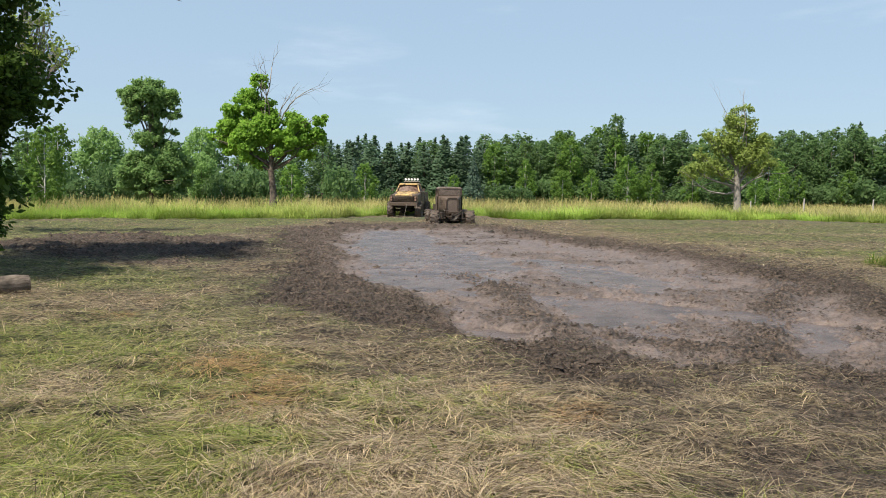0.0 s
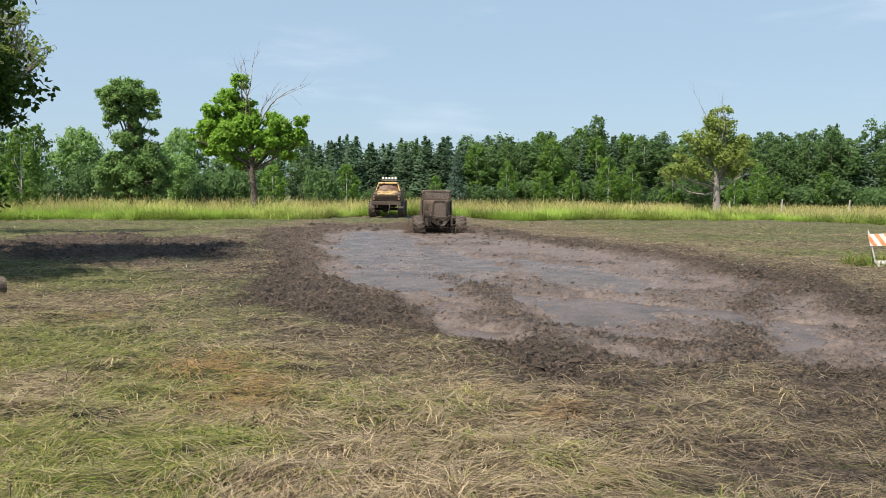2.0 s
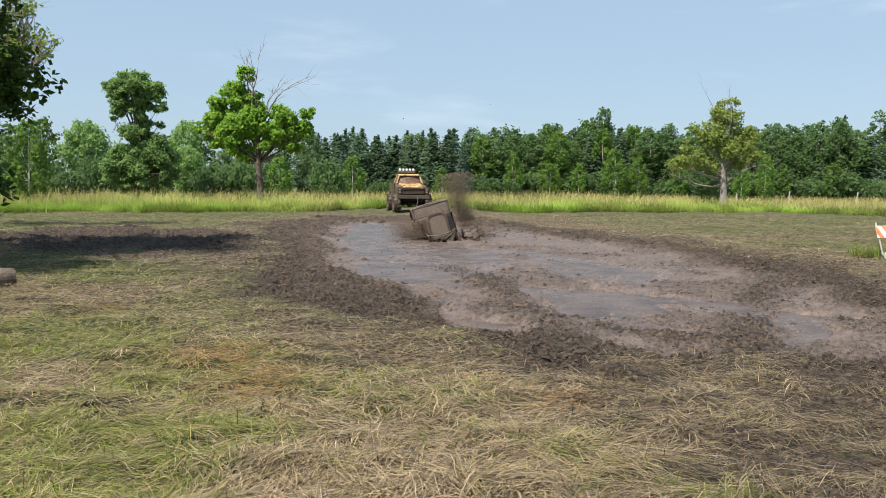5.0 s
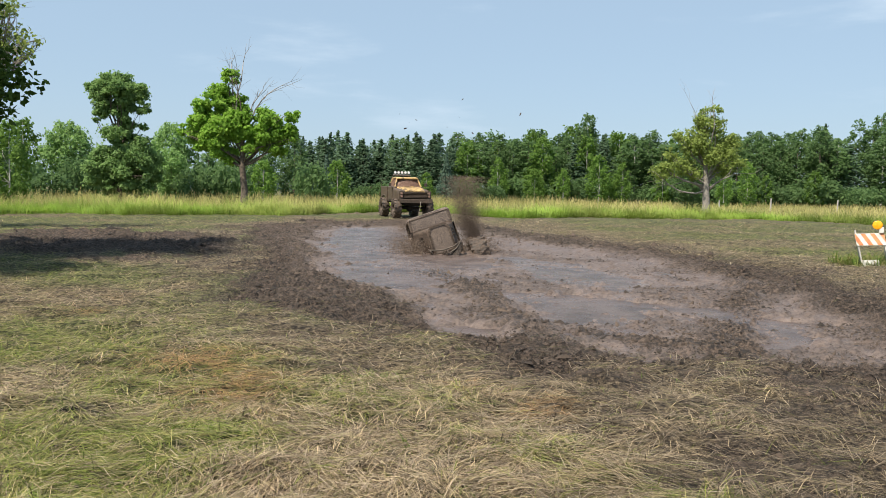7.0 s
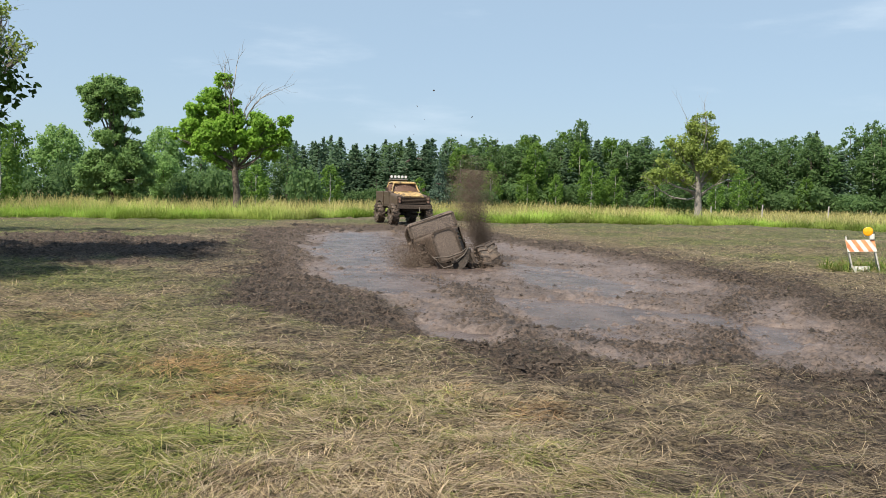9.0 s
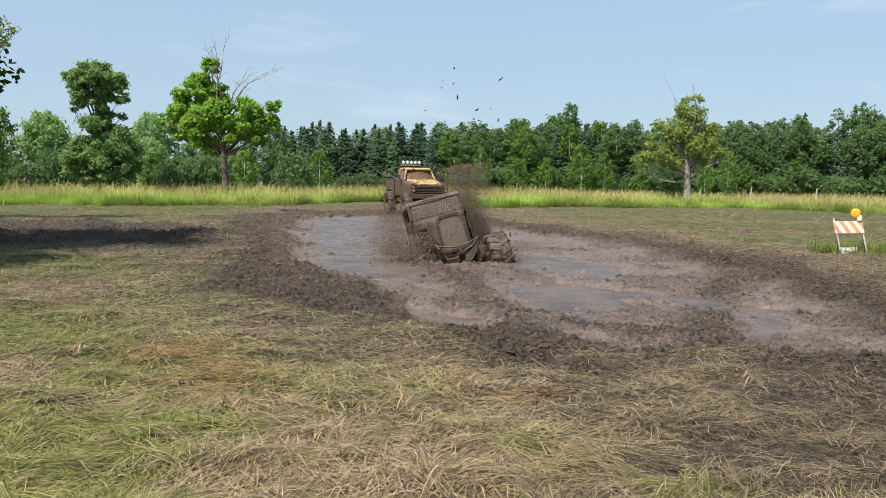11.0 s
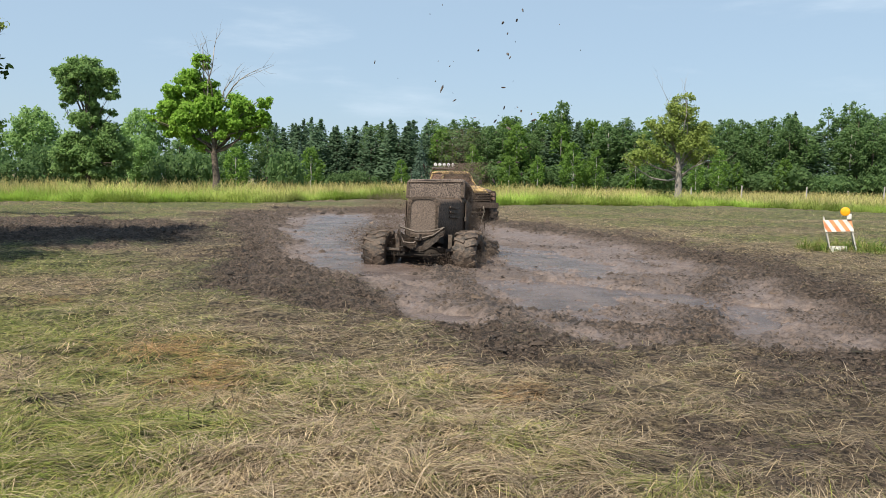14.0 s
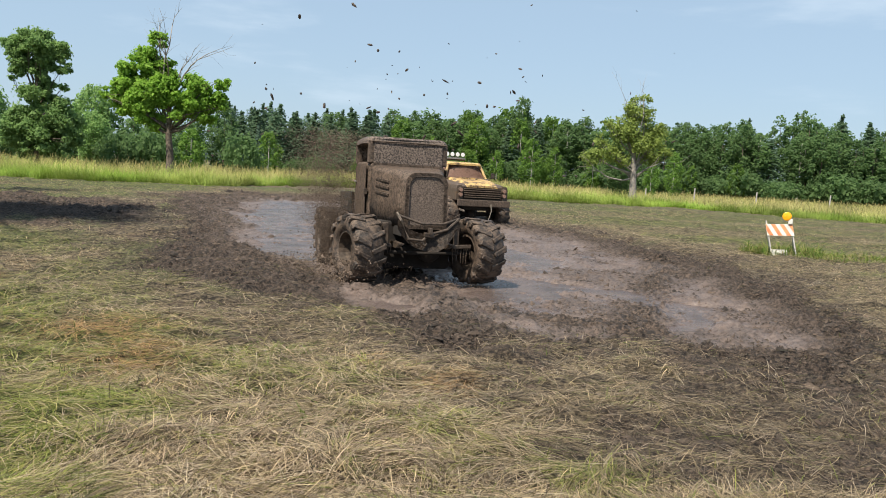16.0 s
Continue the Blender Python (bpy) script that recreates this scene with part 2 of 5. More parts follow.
SMEAR = [(-7.2, 21.4), (-6.4, 17.7), (-4.9, 15.1), (-4.2, 12.0), (-3.0, 10.3), (-1.4, 9.1), (-0.9, 8.2), (-0.5, 7.9), (0.0, 8.6), (0.7, 7.0), (1.4, 6.4), (3.5, 6.9), (4.4, 6.2), (7.5, 9.0),
         (9.2, 14.0), (9.4, 18.0), (8.6, 26.0), (6.0, 32.0), (3.0, 43.0), (-6.5, 43.0), (-9.0, 36.0), (-8.0, 27.0)]
TONGUE = [(1.0, 6.9), (1.15, 5.8), (1.25, 5.0), (1.1, 4.2), (1.9, 4.0), (3.6, 3.9), (5.4, 4.8), (7.6, 8.0), (5.6, 7.0), (3.6, 7.2), (2.4, 7.3), (1.6, 7.0)]
RUTS = [[(7.8, 18.5), (6.5, 14.3), (5.0, 11.4), (4.2, 9.6), (3.6, 7.8)], [(0.3, 18.0), (1.1, 15.0), (1.5, 11.0), (1.75, 9.2)], [(2.5, 10.0), (3.1, 9.35), (3.9, 9.0)]]
WATER_Z = -0.125


def ground_fields(x, y):
    """Height, mud, greenness, dark dirt and wetness of the field."""
    wob = fbm(x, y, 0.55, 4, 1)
    fray = fbm(x, y, 1.9, 4, 2)
    d = inside(x, y, PIT) + wob * (0.25 + 0.02 * y) + 0.35 * fray
    pit = smooth01(d, -0.2, 0.3)
    core = smooth01(inside(x, y, WET) + wob * (0.25 + 0.03 * y) + 0.5 * fray, -0.75, 0.25)
    pool = np.zeros_like(x)
    for p in POOLS:
        pool = np.maximum(pool, smooth01(inside(x, y, p) + fbm(x, y, 0.9, 4, 4) * 0.9, -0.35, 0.3))
    dark = smooth01(inside(x, y, DARK) + wob * 2.2, -0.8, 0.6)
    patchy = smooth01(fbm(x, y, 1.7, 4, 9) + 0.5 * fbm(x, y, 5.0, 2, 10), -0.12, 0.16)
    tongue = smooth01(inside(x, y, TONGUE) + fbm(x, y, 1.2, 4, 6) * 1.2, -0.25, 0.35) * (0.30 + 0.28 * smooth01(x - 0.25 * y, 0.8, 2.2) + 0.5 * patchy)
    smear = smooth01(inside(x, y, SMEAR) + 1.6 * fbm(x, y, 0.8, 4, 25), -0.6, 0.8) * (0.35 + 0.65 * smooth01(fbm(x * 0.6, y * 1.2, 1.3, 4, 26), -0.2, 0.2))
    band = np.clip(pit - core, 0, 1)
    rim = np.exp(-((d - 0.1) / 0.5) ** 2)
    rut = np.zeros_like(x)
    for line in RUTS:
        rut = np.maximum(rut, np.exp(-((near_line(x, y, line) + 0.25 * fray) / (0.22 + 0.008 * y)) ** 2))
    ridge = 1 - np.abs(fbm(x, y, 1.6, 5, 11)) * 2.2
    clod = np.abs(fbm(x, y, 3.2, 4, 13))
    big = fbm(x, y, 0.5, 3, 15)
    lump = np.abs(fbm(x, y, 7.5, 3, 17)) - 0.12
    # matted swaths of hay: low heaps with hollows between them
    swath = 0.05 * fbm(x, y, 4.0, 3, 21) + 0.15 * np.abs(fbm(x * 0.7, y * 1.3, 1.6, 4, 22)) + 0.10 * np.abs(fbm(x * 0.5, y, 0.9, 3, 23)) * smooth01(y, 11, 20)
    z = 0.012 * fbm(x, y, 1.1, 4, 20) + swath * (1 - pit)
    z = z + pit * (-0.045 + 0.07 * (ridge - 0.75) + 0.13 * clod * (1 - 0.5 * pool) * (1 - 0.45 * core) + 0.16 * lump * (1 - 0.45 * core) + 0.06 * big) - core * 0.05
    z = z - pit * pool * 0.066 + rim * (0.05 * clod + 0.03 * big) + rut * (0.13 * clod + 0.03) + band * 0.02
    z = z + dark * (0.22 * clod + 0.02) + tongue * 0.05 * clod
    z = z + 0.12 * smooth01(y, 36, 50)
    mud = np.clip(np.maximum(np.maximum(pit, dark), np.maximum(tongue * 0.9, smear * 0.62)), 0, 1)
    green = smooth01(fbm(x, y, 0.33, 4, 30) + 0.25 * fbm(x, y, 1.7, 3, 31) - 0.06 * np.clip(x - 0.2, -4, 3) - 0.03 * np.clip(y - 6, 0, 6), -0.15, 0.24)
    green = np.maximum(green * 0.85, smooth01(y, 13, 26) * smooth01(np.abs(x + 0.5), 7, 10) * (0.12 + 0.6 * smooth01(fbm(x * 0.45, y * 1.2, 0.5, 4, 33), -0.22, 0.22)))
    green = np.clip(green - 0.35 * smooth01(np.exp(-((d + 1.2) / 1.4) ** 2), 0.2, 1.0), 0, 1)
    clump = smooth01(fbm(x, y, 0.75, 5, 51), 0.02, 0.20) * core * (1 - 0.8 * pool)
    drydirt = np.clip(np.maximum(np.maximum(dark, band * (0.75 + 0.9 * fray)), np.maximum(smear * 0.8 * (1 - core), tongue)) + 0.7 * rim * (1 - core) + 0.8 * rut + 0.45 * clump, 0, 1)
    wet = np.clip(core * (0.75 + 0.5 * pool) + 0.22 * band - 0.3 * drydirt, 0, 1)
    return z, mud, green, drydirt, wet


def build_ground():
    ys = np.concatenate([[-4000, -800, -120, -30, -8, 0, 2], np.exp(np.linspace(math.log(3.0), math.log(54), 430)), np.linspace(57, 150, 20), [220, 500, 1500, 4500]])
    inner = np.linspace(-1, 1, 431)
    outer = np.array([1.25, 1.8, 3.5, 12, 60, 400])
    cols = np.concatenate([-outer[::-1], inner, outer])
    wide = np.clip(0.66 * np.abs(ys) + 2.5, 6, 110)
    x = cols[None, :] * wide[:, None]
    y = np.repeat(ys[:, None], len(cols), 1)
    z, mud, green, dirt, wet = ground_fields(x, y)
    far = (np.abs(x) > 120) | (np.abs(y) > 160)
    z = np.where(far, 0.1, z)
    r, c = x.shape
    idx = np.arange(r * c).reshape(r, c)
    quads = np.stack([idx[:-1, :-1], idx[:-1, 1:], idx[1:, 1:], idx[1:, :-1]], -1).reshape(-1, 4)
    ob = raw_mesh("ground", np.stack([x, y, z], -1).reshape(-1, 3), quads, M_ground)
    ob.data.polygons.foreach_set("use_smooth", [True] * len(ob.data.polygons))
    paint(ob, "mixing", np.stack([mud, green, dirt, wet], -1).reshape(-1, 4))
    return tagged(ob, "mown hay field churned to wet brown mud in the middle", "ground", kind="structure")


build_ground()
pool_outline = [(px + (0.3 if px > 1 else -0.3), py) for px, py in PIT]
tagged(link_mesh("water", [(px, py, WATER_Z) for px, py in pool_outline], [list(range(len(pool_outline)))], M_water),
       "shallow brown standing water on the churned mud", "water", kind="structure")


def strips(name, roots, heading, length, width, rise, tone_root, tone_tip, lift, mat, bend_within=1e9):
    """Blades as bent two-piece strips, rise being the slope of each half; single pieces beyond bend_within."""
    n = len(roots)
    side = np.stack([-np.sin(heading), np.cos(heading), np.zeros(n)], 1)
    way = np.stack([np.cos(heading), np.sin(heading), np.zeros(n)], 1)
    up = np.array([0, 0, 1.0])
    p0 = roots + up * lift[:, None]
    p1 = p0 + way * (length * 0.5 * np.cos(rise[:, 0]))[:, None] + up * (length * 0.5 * np.sin(rise[:, 0]))[:, None]
    p2 = p1 + way * (length * 0.5 * np.cos(rise[:, 1]))[:, None] + up * (length * 0.5 * np.sin(rise[:, 1]))[:, None]
    w = side * (width * 0.5)[:, None]
    bent = roots[:, 1] < bend_within
    straight = ~bent
    a = np.stack([p0 - w, p0 + w, p1 - w * 0.9, p1 + w * 0.9, p2 - w * 0.25, p2 + w * 0.25], 1)[bent]
    b = np.stack([p0 - w, p0 + w, p2 + w * 0.5, p2 - w * 0.5], 1)[straight]
    i = np.arange(len(a))[:, None] * 6
    j = len(a) * 6 + np.arange(len(b))[:, None] * 4
    quads = np.concatenate([i + np.array([[0, 1, 3, 2]]), i + np.array([[2, 3, 5, 4]]), j + np.array([[0, 1, 2, 3]])], 0)
    ob = raw_mesh(name, np.concatenate([a.reshape(-1, 3), b.reshape(-1, 3)]), quads, mat)
    mid = (tone_root + tone_tip) / 2
    ca = np.stack([tone_root, tone_root, mid, mid, tone_tip, tone_tip], 1)[bent].reshape(-1, 3)
    cb = np.stack([tone_root, tone_root, tone_tip, tone_tip], 1)[straight].reshape(-1, 3)
    col = np.concatenate([ca, cb])
    paint(ob, "tone", np.concatenate([col, np.ones((len(col), 1))], 1))
    return ob


def field_edge(x):
    return 47.5 + 1.6 * np.sin(x * 0.21) + 0.9 * np.sin(x * 0.57 + 1) + np.clip(x - 8, 0, 12) * 0.45 - np.clip(-x - 12, 0, 12) * 0.55 - np.clip(x - 24, 0, 14) * 1.3 + 10.0 * np.exp(-((x + 1.5) / 5.0) ** 4)


def build_cut_grass(n=330000):
    rs = np.random.RandomState(3)
    y = np.exp(math.log(3.2) + math.log(46 / 3.2) * rs.rand(n) ** 1.25)
    x = rs.uniform(-0.62, 0.80, n) * (y + 1.8)
    z, mud, green, dirt, wet = ground_fields(x, y)
    keep = (rs.rand(n) > np.clip(1.2 * mud ** 0.8, 0, 0.92)) & (wet < 0.40)
    x, y, z, mud, green = x[keep], y[keep], z[keep], mud[keep], green[keep]
    k = len(x)
    turn = fbm(x, y, 1.1, 3, 40) * 9.0 + rs.normal(0, 0.55, k) + np.pi * (rs.rand(k) < 0.3)
    length = rs.uniform(0.08, 0.32, k) * (1 + y / 50)
    width = rs.uniform(0.0018, 0.0044, k) * (0.6 + y / 8.5)
    rise = np.stack([rs.uniform(-0.04, 0.20, k), rs.uniform(-0.28, 0.08, k)], 1)
    upright = rs.rand(k) < (0.006 + 0.03 * green) * (y < 16)
    rise[upright] = np.stack([rs.uniform(0.4, 1.2, upright.sum()), rs.uniform(0.0, 0.7, upright.sum())], 1)
    length[upright] *= 0.55
    straw = np.array([[0.56, 0.44, 0.27], [0.43, 0.33, 0.21], [0.35, 0.275, 0.205], [0.50, 0.415, 0.305], [0.12, 0.088, 0.06]])[rs.randint(0, 5, k)]
    leaf = np.array([[0.20, 0.25, 0.05], [0.13, 0.185, 0.035], [0.31, 0.34, 0.10], [0.25, 0.275, 0.055], [0.42, 0.37, 0.15]])[rs.randint(0, 5, k)]
    rust = np.array([0.40, 0.25, 0.12])
    g = (rs.rand(k) < green * (0.72 + 0.25 * smooth01(y, 14, 26)) + 0.08).astype(float)[:, None]
    tone = straw * (1 - g) + leaf * g
    heap = np.exp(-(((x + 2.2) / 0.55) ** 2 + ((y - 7.5) / 0.5) ** 2)) + np.exp(-(((x + 1.5) / 0.35) ** 2 + ((y - 6.5) / 0.6) ** 2))
    heap = np.maximum(heap, smooth01(fbm(x, y, 0.7, 3, 44), 0.40, 0.6))
    r = (rs.rand(k) < heap * 0.75)[:, None]
    tone = np.where(r, rust * rs.uniform(0.7, 1.3, (k, 1)), tone)
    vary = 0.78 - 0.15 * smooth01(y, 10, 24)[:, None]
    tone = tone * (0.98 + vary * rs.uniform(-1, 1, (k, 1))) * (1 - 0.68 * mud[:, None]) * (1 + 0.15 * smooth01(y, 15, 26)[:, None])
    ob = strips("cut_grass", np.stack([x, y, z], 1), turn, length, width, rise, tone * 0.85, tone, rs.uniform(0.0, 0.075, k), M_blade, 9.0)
    return tagged(ob, "flattened mown hay, straw and green, lying on the field", "grass", kind="stuff")


def build_tall_grass(n=125000):
    rs = np.random.RandomState(5)
    y = 40 + (rs.rand(n) ** 2.0) * 85
    x = rs.uniform(-1, 1, n) * (0.66 * y + 6) + 6
    edge = field_edge(x)
    near = rs.rand(n) < 0.42
    y = np.where(near, edge + np.abs(rs.normal(0, 1.5, n)), y)
    keep = y > edge + 0.9 * (rs.rand(n) - 0.5)
    x, y, edge = x[keep], y[keep], edge[keep]
    k = len(x)
    patch = fbm(x, y, 0.16, 4, 50)
    tuft = fbm(x, y, 0.55, 4, 56)
    low = smooth01(x, 16, 30) * 0.30
    height = (1.10 + 0.5 * patch + 0.55 * tuft + rs.normal(0, 0.09, k)) * (1 - low)
    height = np.clip(height * (0.55 + 0.42 * smooth01(y - edge, 0, 3.5)), 0.2, 1.6)
    width = rs.uniform(0.008, 0.022, k) * (y / 42)
    rise = np.stack([rs.uniform(0.6, 1.5, k), rs.uniform(-0.4, 1.2, k)], 1)
    heading = fbm(x, y, 0.45, 3, 57) * 7 + rs.normal(0, 1.1, k)
    blotch = (1.12 + 0.8 * fbm(x, y, 0.6, 3, 53) + 0.5 * fbm(x, y, 0.22, 2, 54))[:, None]
    back = smooth01(y - edge, 2.0, 8.0)
    seedy = np.clip(0.15 + 0.7 * patch + rs.normal(0, 0.08, k) + 0.85 * back, 0, 1)[:, None]
    green = np.array([[0.17, 0.275, 0.042], [0.19, 0.285, 0.042], [0.22, 0.30, 0.052]])[rs.randint(0, 3, k)]
    tan = np.array([[0.44, 0.365, 0.155], [0.39, 0.345, 0.135], [0.46, 0.38, 0.18]])[rs.randint(0, 3, k)]
    tip = green * 1.15 * (1 - seedy) + tan * seedy
    z = 0.12 * smooth01(y, 36, 50)
    ob = strips("tall_grass", np.stack([x, y, z], 1), heading, height * 1.15, width, rise, (green * 0.9 * (1 - 0.4 * seedy) + tan * 0.4 * seedy) * blotch, tip * blotch, np.zeros(k), M_blade, 60.0)
    return tagged(ob, "tall uncut meadow grass with tan seed heads", "grass", kind="stuff")


build_cut_grass()
build_tall_grass()

# ---- trees ----


def tube(verts, faces, pts, radii, sides=6):
    base = len(verts)
    for i, p in enumerate(pts):
        p = Vector(p)
        d = (Vector(pts[min(i + 1, len(pts) - 1)]) - Vector(pts[max(i - 1, 0)])).normalized()
        u = d.orthogonal().normalized()
        v = d.cross(u)
        for s in range(sides):
            a = 2 * math.pi * s / sides
            verts.append(tuple(p + (u * math.cos(a) + v * math.sin(a)) * radii[i]))
    for i in range(len(pts) - 1):
        for s in range(sides):
            a, b = base + i * sides + s, base + i * sides + (s + 1) % sides
            faces.append((a, b, b + sides, a + sides))
    faces.append(tuple(base + s for s in reversed(range(sides))))
    faces.append(tuple(base + (len(pts) - 1) * sides + s for s in range(sides)))


def limb(verts, faces, rs, a, b, r0, r1, bend=0.12, steps=5, sides=5):
    a, b = np.array(a, float), np.array(b, float)
    n = np.linalg.norm(b - a)
    off = rs.normal(0, bend * n, 3)
    pts = [a + (b - a) * t + off * math.sin(math.pi * t) + rs.normal(0, 0.012 * n, 3) * (0 < i < steps) for i, t in enumerate(np.linspace(0, 1, steps + 1))]
    tube(verts, faces, pts, np.linspace(r0, r1, steps + 1), sides)
    return pts


def leaves(rs, clumps, per, size, flat=0.0, long=1.5, loose=0.75):
    """Leaf quads over ellipsoid clumps, thickest at the outside, mostly facing outwards and up."""
    parts, out = [], []
    for (cx, cy, cz, rx, ry, rz) in clumps:
        n = max(int(per * rx * ry), 12)
        d = rs.normal(0, 1, (n, 3)) + np.array([0, 0, 0.25])
        d /= np.linalg.norm(d, axis=1)[:, None]
        rad = (1.05 - 0.75 * rs.rand(n) ** 1.6) * (1 + 0.22 * np.sin(d[:, 0] * 5 + cx * 3) * np.cos(d[:, 2] * 4 + cz * 2))
        rad += (rs.rand(n) < 0.22) * rs.uniform(0, 0.7, n)
        parts.append(np.array([cx, cy, cz]) + d * rad[:, None] * np.array([rx, ry, rz]))
        out.append(d)
    p, d = np.concatenate(parts), np.concatenate(out)
    n = len(p)
    face = d + rs.normal(0, loose, (n, 3)) + np.array([0, 0, 0.35 + flat])
    face /= np.linalg.norm(face, axis=1)[:, None]
    u = np.cross(face, rs.normal(0, 1, (n, 3)))
    u /= np.linalg.norm(u, axis=1)[:, None] + 1e-6
    v = np.cross(face, u)
    s = size * rs.uniform(0.6, 1.35, n)[:, None]
    u, v = u * s * long * 0.5, v * s * 0.5
    co = np.stack([p - u, p + v * 0.9 - u * 0.1, p + u, p - v + u * 0.15], 1).reshape(-1, 3)
    return co, np.arange(4 * n).reshape(-1, 4)


def lobed(rs, lobes, depth=0.8, per_lobe=7, grain=0.34):
    """Clumps filling a crown that is given as lobes (x, z, radius)."""
    out = []
    for x, z, r in lobes:
        for _ in range(max(4, int(1.7 * per_lobe * r))):
            q = rs.normal(0, 1, 3)
            q *= rs.uniform(0.35, 0.8) / np.linalg.norm(q)
            s = r * grain * rs.uniform(0.7, 1.25)
            out.append((x + q[0] * r, q[1] * r * depth + rs.normal(0, 0.35 * depth), z + q[2] * r, s, s, s * rs.uniform(0.65, 0.9)))
    return out


def make_tree(name, label, seed, height, clumps, trunk_r, leaf, size, per, bark, trunk_top=None, lean=(0, 0), dead=(), category="tree", flat=0.0, fork=0.3, twigs=3, every=1, fine=None):
    rs = np.random.RandomState(seed)
    top = trunk_top or height * 0.8
    root = new(name)
    v, f = [], []
    spine = [(0, 0, -0.2), (0, 0, 0.05)] + [(lean[0] * t + rs.normal(0, 0.05), lean[1] * t + rs.normal(0, 0.05), top * t) for t in (0.15, 0.35, 0.55, 0.8, 1.0)]
    tube(v, f, spine, [trunk_r * k for k in (1.45, 1.2, 0.95, 0.8, 0.6, 0.35, 0.12)], 9)
    for c in clumps[::every]:
        t = min(max((c[2] / top) * 0.62, fork), 0.95)
        a = (lean[0] * t, lean[1] * t, top * t)
        pts = limb(v, f, rs, a, (c[0], c[1], c[2] + 0.2 * c[5]), trunk_r * 0.34 * (1.1 - t * 0.6), trunk_r * 0.06, 0.08, 5 if twigs else 4, 5 if twigs else 3)
        for _ in range(twigs):
            q = pts[rs.randint(2, 5)]
            limb(v, f, rs, q, (c[0] + rs.normal(0, 0.5) * c[3], c[1] + rs.normal(0, 0.5) * c[4], c[2] + rs.uniform(-0.3, 0.8) * c[5]), trunk_r * 0.10, trunk_r * 0.03, 0.1, 3, 4)
    link_mesh("trunk", v, f, bark, root, True)
    co, quads = leaves(rs, clumps, per, size, flat)
    raw_mesh("crown", co, quads, M_leaf[leaf], root)
    if fine:
        co, quads = leaves(rs, fine[0], fine[2], fine[1], flat)
        raw_mesh("bough", co, quads, M_leaf[leaf], root)
    if dead:
        v, f = [], []
        for a, b, r in dead:
            pts = limb(v, f, rs, a, b, r, r * 0.3, 0.06)
            for i in (2, 3, 4, 4, 5):
                q = np.array(pts[i])
                d = np.array(b) - np.array(a)
                e = q + d * rs.uniform(0.2, 0.38) + rs.normal(0, 0.14, 3) * np.linalg.norm(d)
                sub = limb(v, f, rs, q, e, r * 0.32, r * 0.08, 0.08, 3, 4)
                for _ in range(2):
                    limb(v, f, rs, sub[rs.randint(1, 3)], e + rs.normal(0, 0.12, 3) * np.linalg.norm(d), r * 0.14, r * 0.05, 0.08, 2, 3)
        link_mesh("dead_limb", v, f, M_deadwood, root, True)["label"] = "bare grey dead branches"
    return tagged(root, label, category)


def scatter(rs, n, cx, cz, rx, rz, r, depth=None, cy=0.0):
    """Clump centres spread over an oval crown."""
    out = []
    for _ in range(n):
        a, q = rs.uniform(0, 2 * math.pi), math.sqrt(rs.rand())
        s = r * rs.uniform(0.7, 1.3)
        dy = depth if depth else rx
        out.append((cx + rx * q * math.cos(a), cy + rs.uniform(-0.8, 0.8) * dy, cz + rz * q * math.sin(a), s, s, s * rs.uniform(0.6, 0.85)))
    return out


def put(ob, x, y, z=0.0, turn=0.0):
    ob.matrix_basis = pose(x, y, z, 0, 0, turn)
    return ob


rs = np.random.RandomState(21)
# the big ash with dead top limbs
crown = lobed(rs, [(-1.1, 10.5, 0.8), (-1.9, 9.3, 1.15), (-1.2, 8.2, 1.3), (-0.1, 8.5, 0.8), (-2.8, 7.6, 1.25), (-3.7, 6.7, 1.1), (-2.4, 6.0, 1.6), (-0.6, 6.5, 1.7), (1.7, 7.2, 1.3), (2.8, 6.5, 1.3),
                   (3.9, 7.4, 0.75), (3.8, 6.0, 0.85), (2.2, 5.6, 1.4), (0.8, 5.1, 1.1), (-3.3, 5.6, 1.2), (-4.7, 6.2, 0.65), (-2.0, 4.9, 1.2), (2.8, 4.9, 0.8), (-1.0, 4.3, 0.8)], 1.0, 8)
put(make_tree("ash_tree", "broad bright green tree with bare dead top limbs in tall grass", 1, 11.5, crown, 0.30, "ash", 0.18, 900, M_bark, 9.0, (-0.2, 0),
              [((-0.2, 0, 6.4), (0.0, 0, 11.7), 0.10), ((0.0, 0, 6.0), (2.5, 0.3, 9.7), 0.09), ((-0.3, 0, 7.0), (-1.0, 0.2, 11.6), 0.07), ((0.4, 0, 6.4), (1.5, 0.2, 9.6), 0.08)], fork=0.38, every=9), -13.8, 62, 0.1)
# the two-storeyed maple
crown = lobed(rs, [(-0.3, 11.5, 1.6), (-1.9, 11.0, 1.3), (1.4, 10.6, 1.5), (-1.2, 9.6, 1.4), (0.2, 10.4, 1.6), (2.2, 9.3, 0.8), (0.4, 9.2, 1.2), (-1.9, 8.4, 0.7), (0.4, 7.8, 1.1), (2.3, 7.6, 0.6),
                   (0.4, 6.0, 1.8), (-1.2, 4.3, 1.8), (2.2, 4.7, 1.9), (0.4, 2.9, 1.9), (3.2, 3.0, 1.3), (-2.0, 2.7, 1.3), (1.6, 1.6, 1.3), (-0.6, 1.5, 1.2)], 1.0, 7)
put(make_tree("maple_tree", "tall maple with a rounded top above a bushy lower crown", 2, 12.6, crown, 0.24, "maple", 0.20, 760, M_bark, 10.5, every=8), -28.6, 75, 0.1)
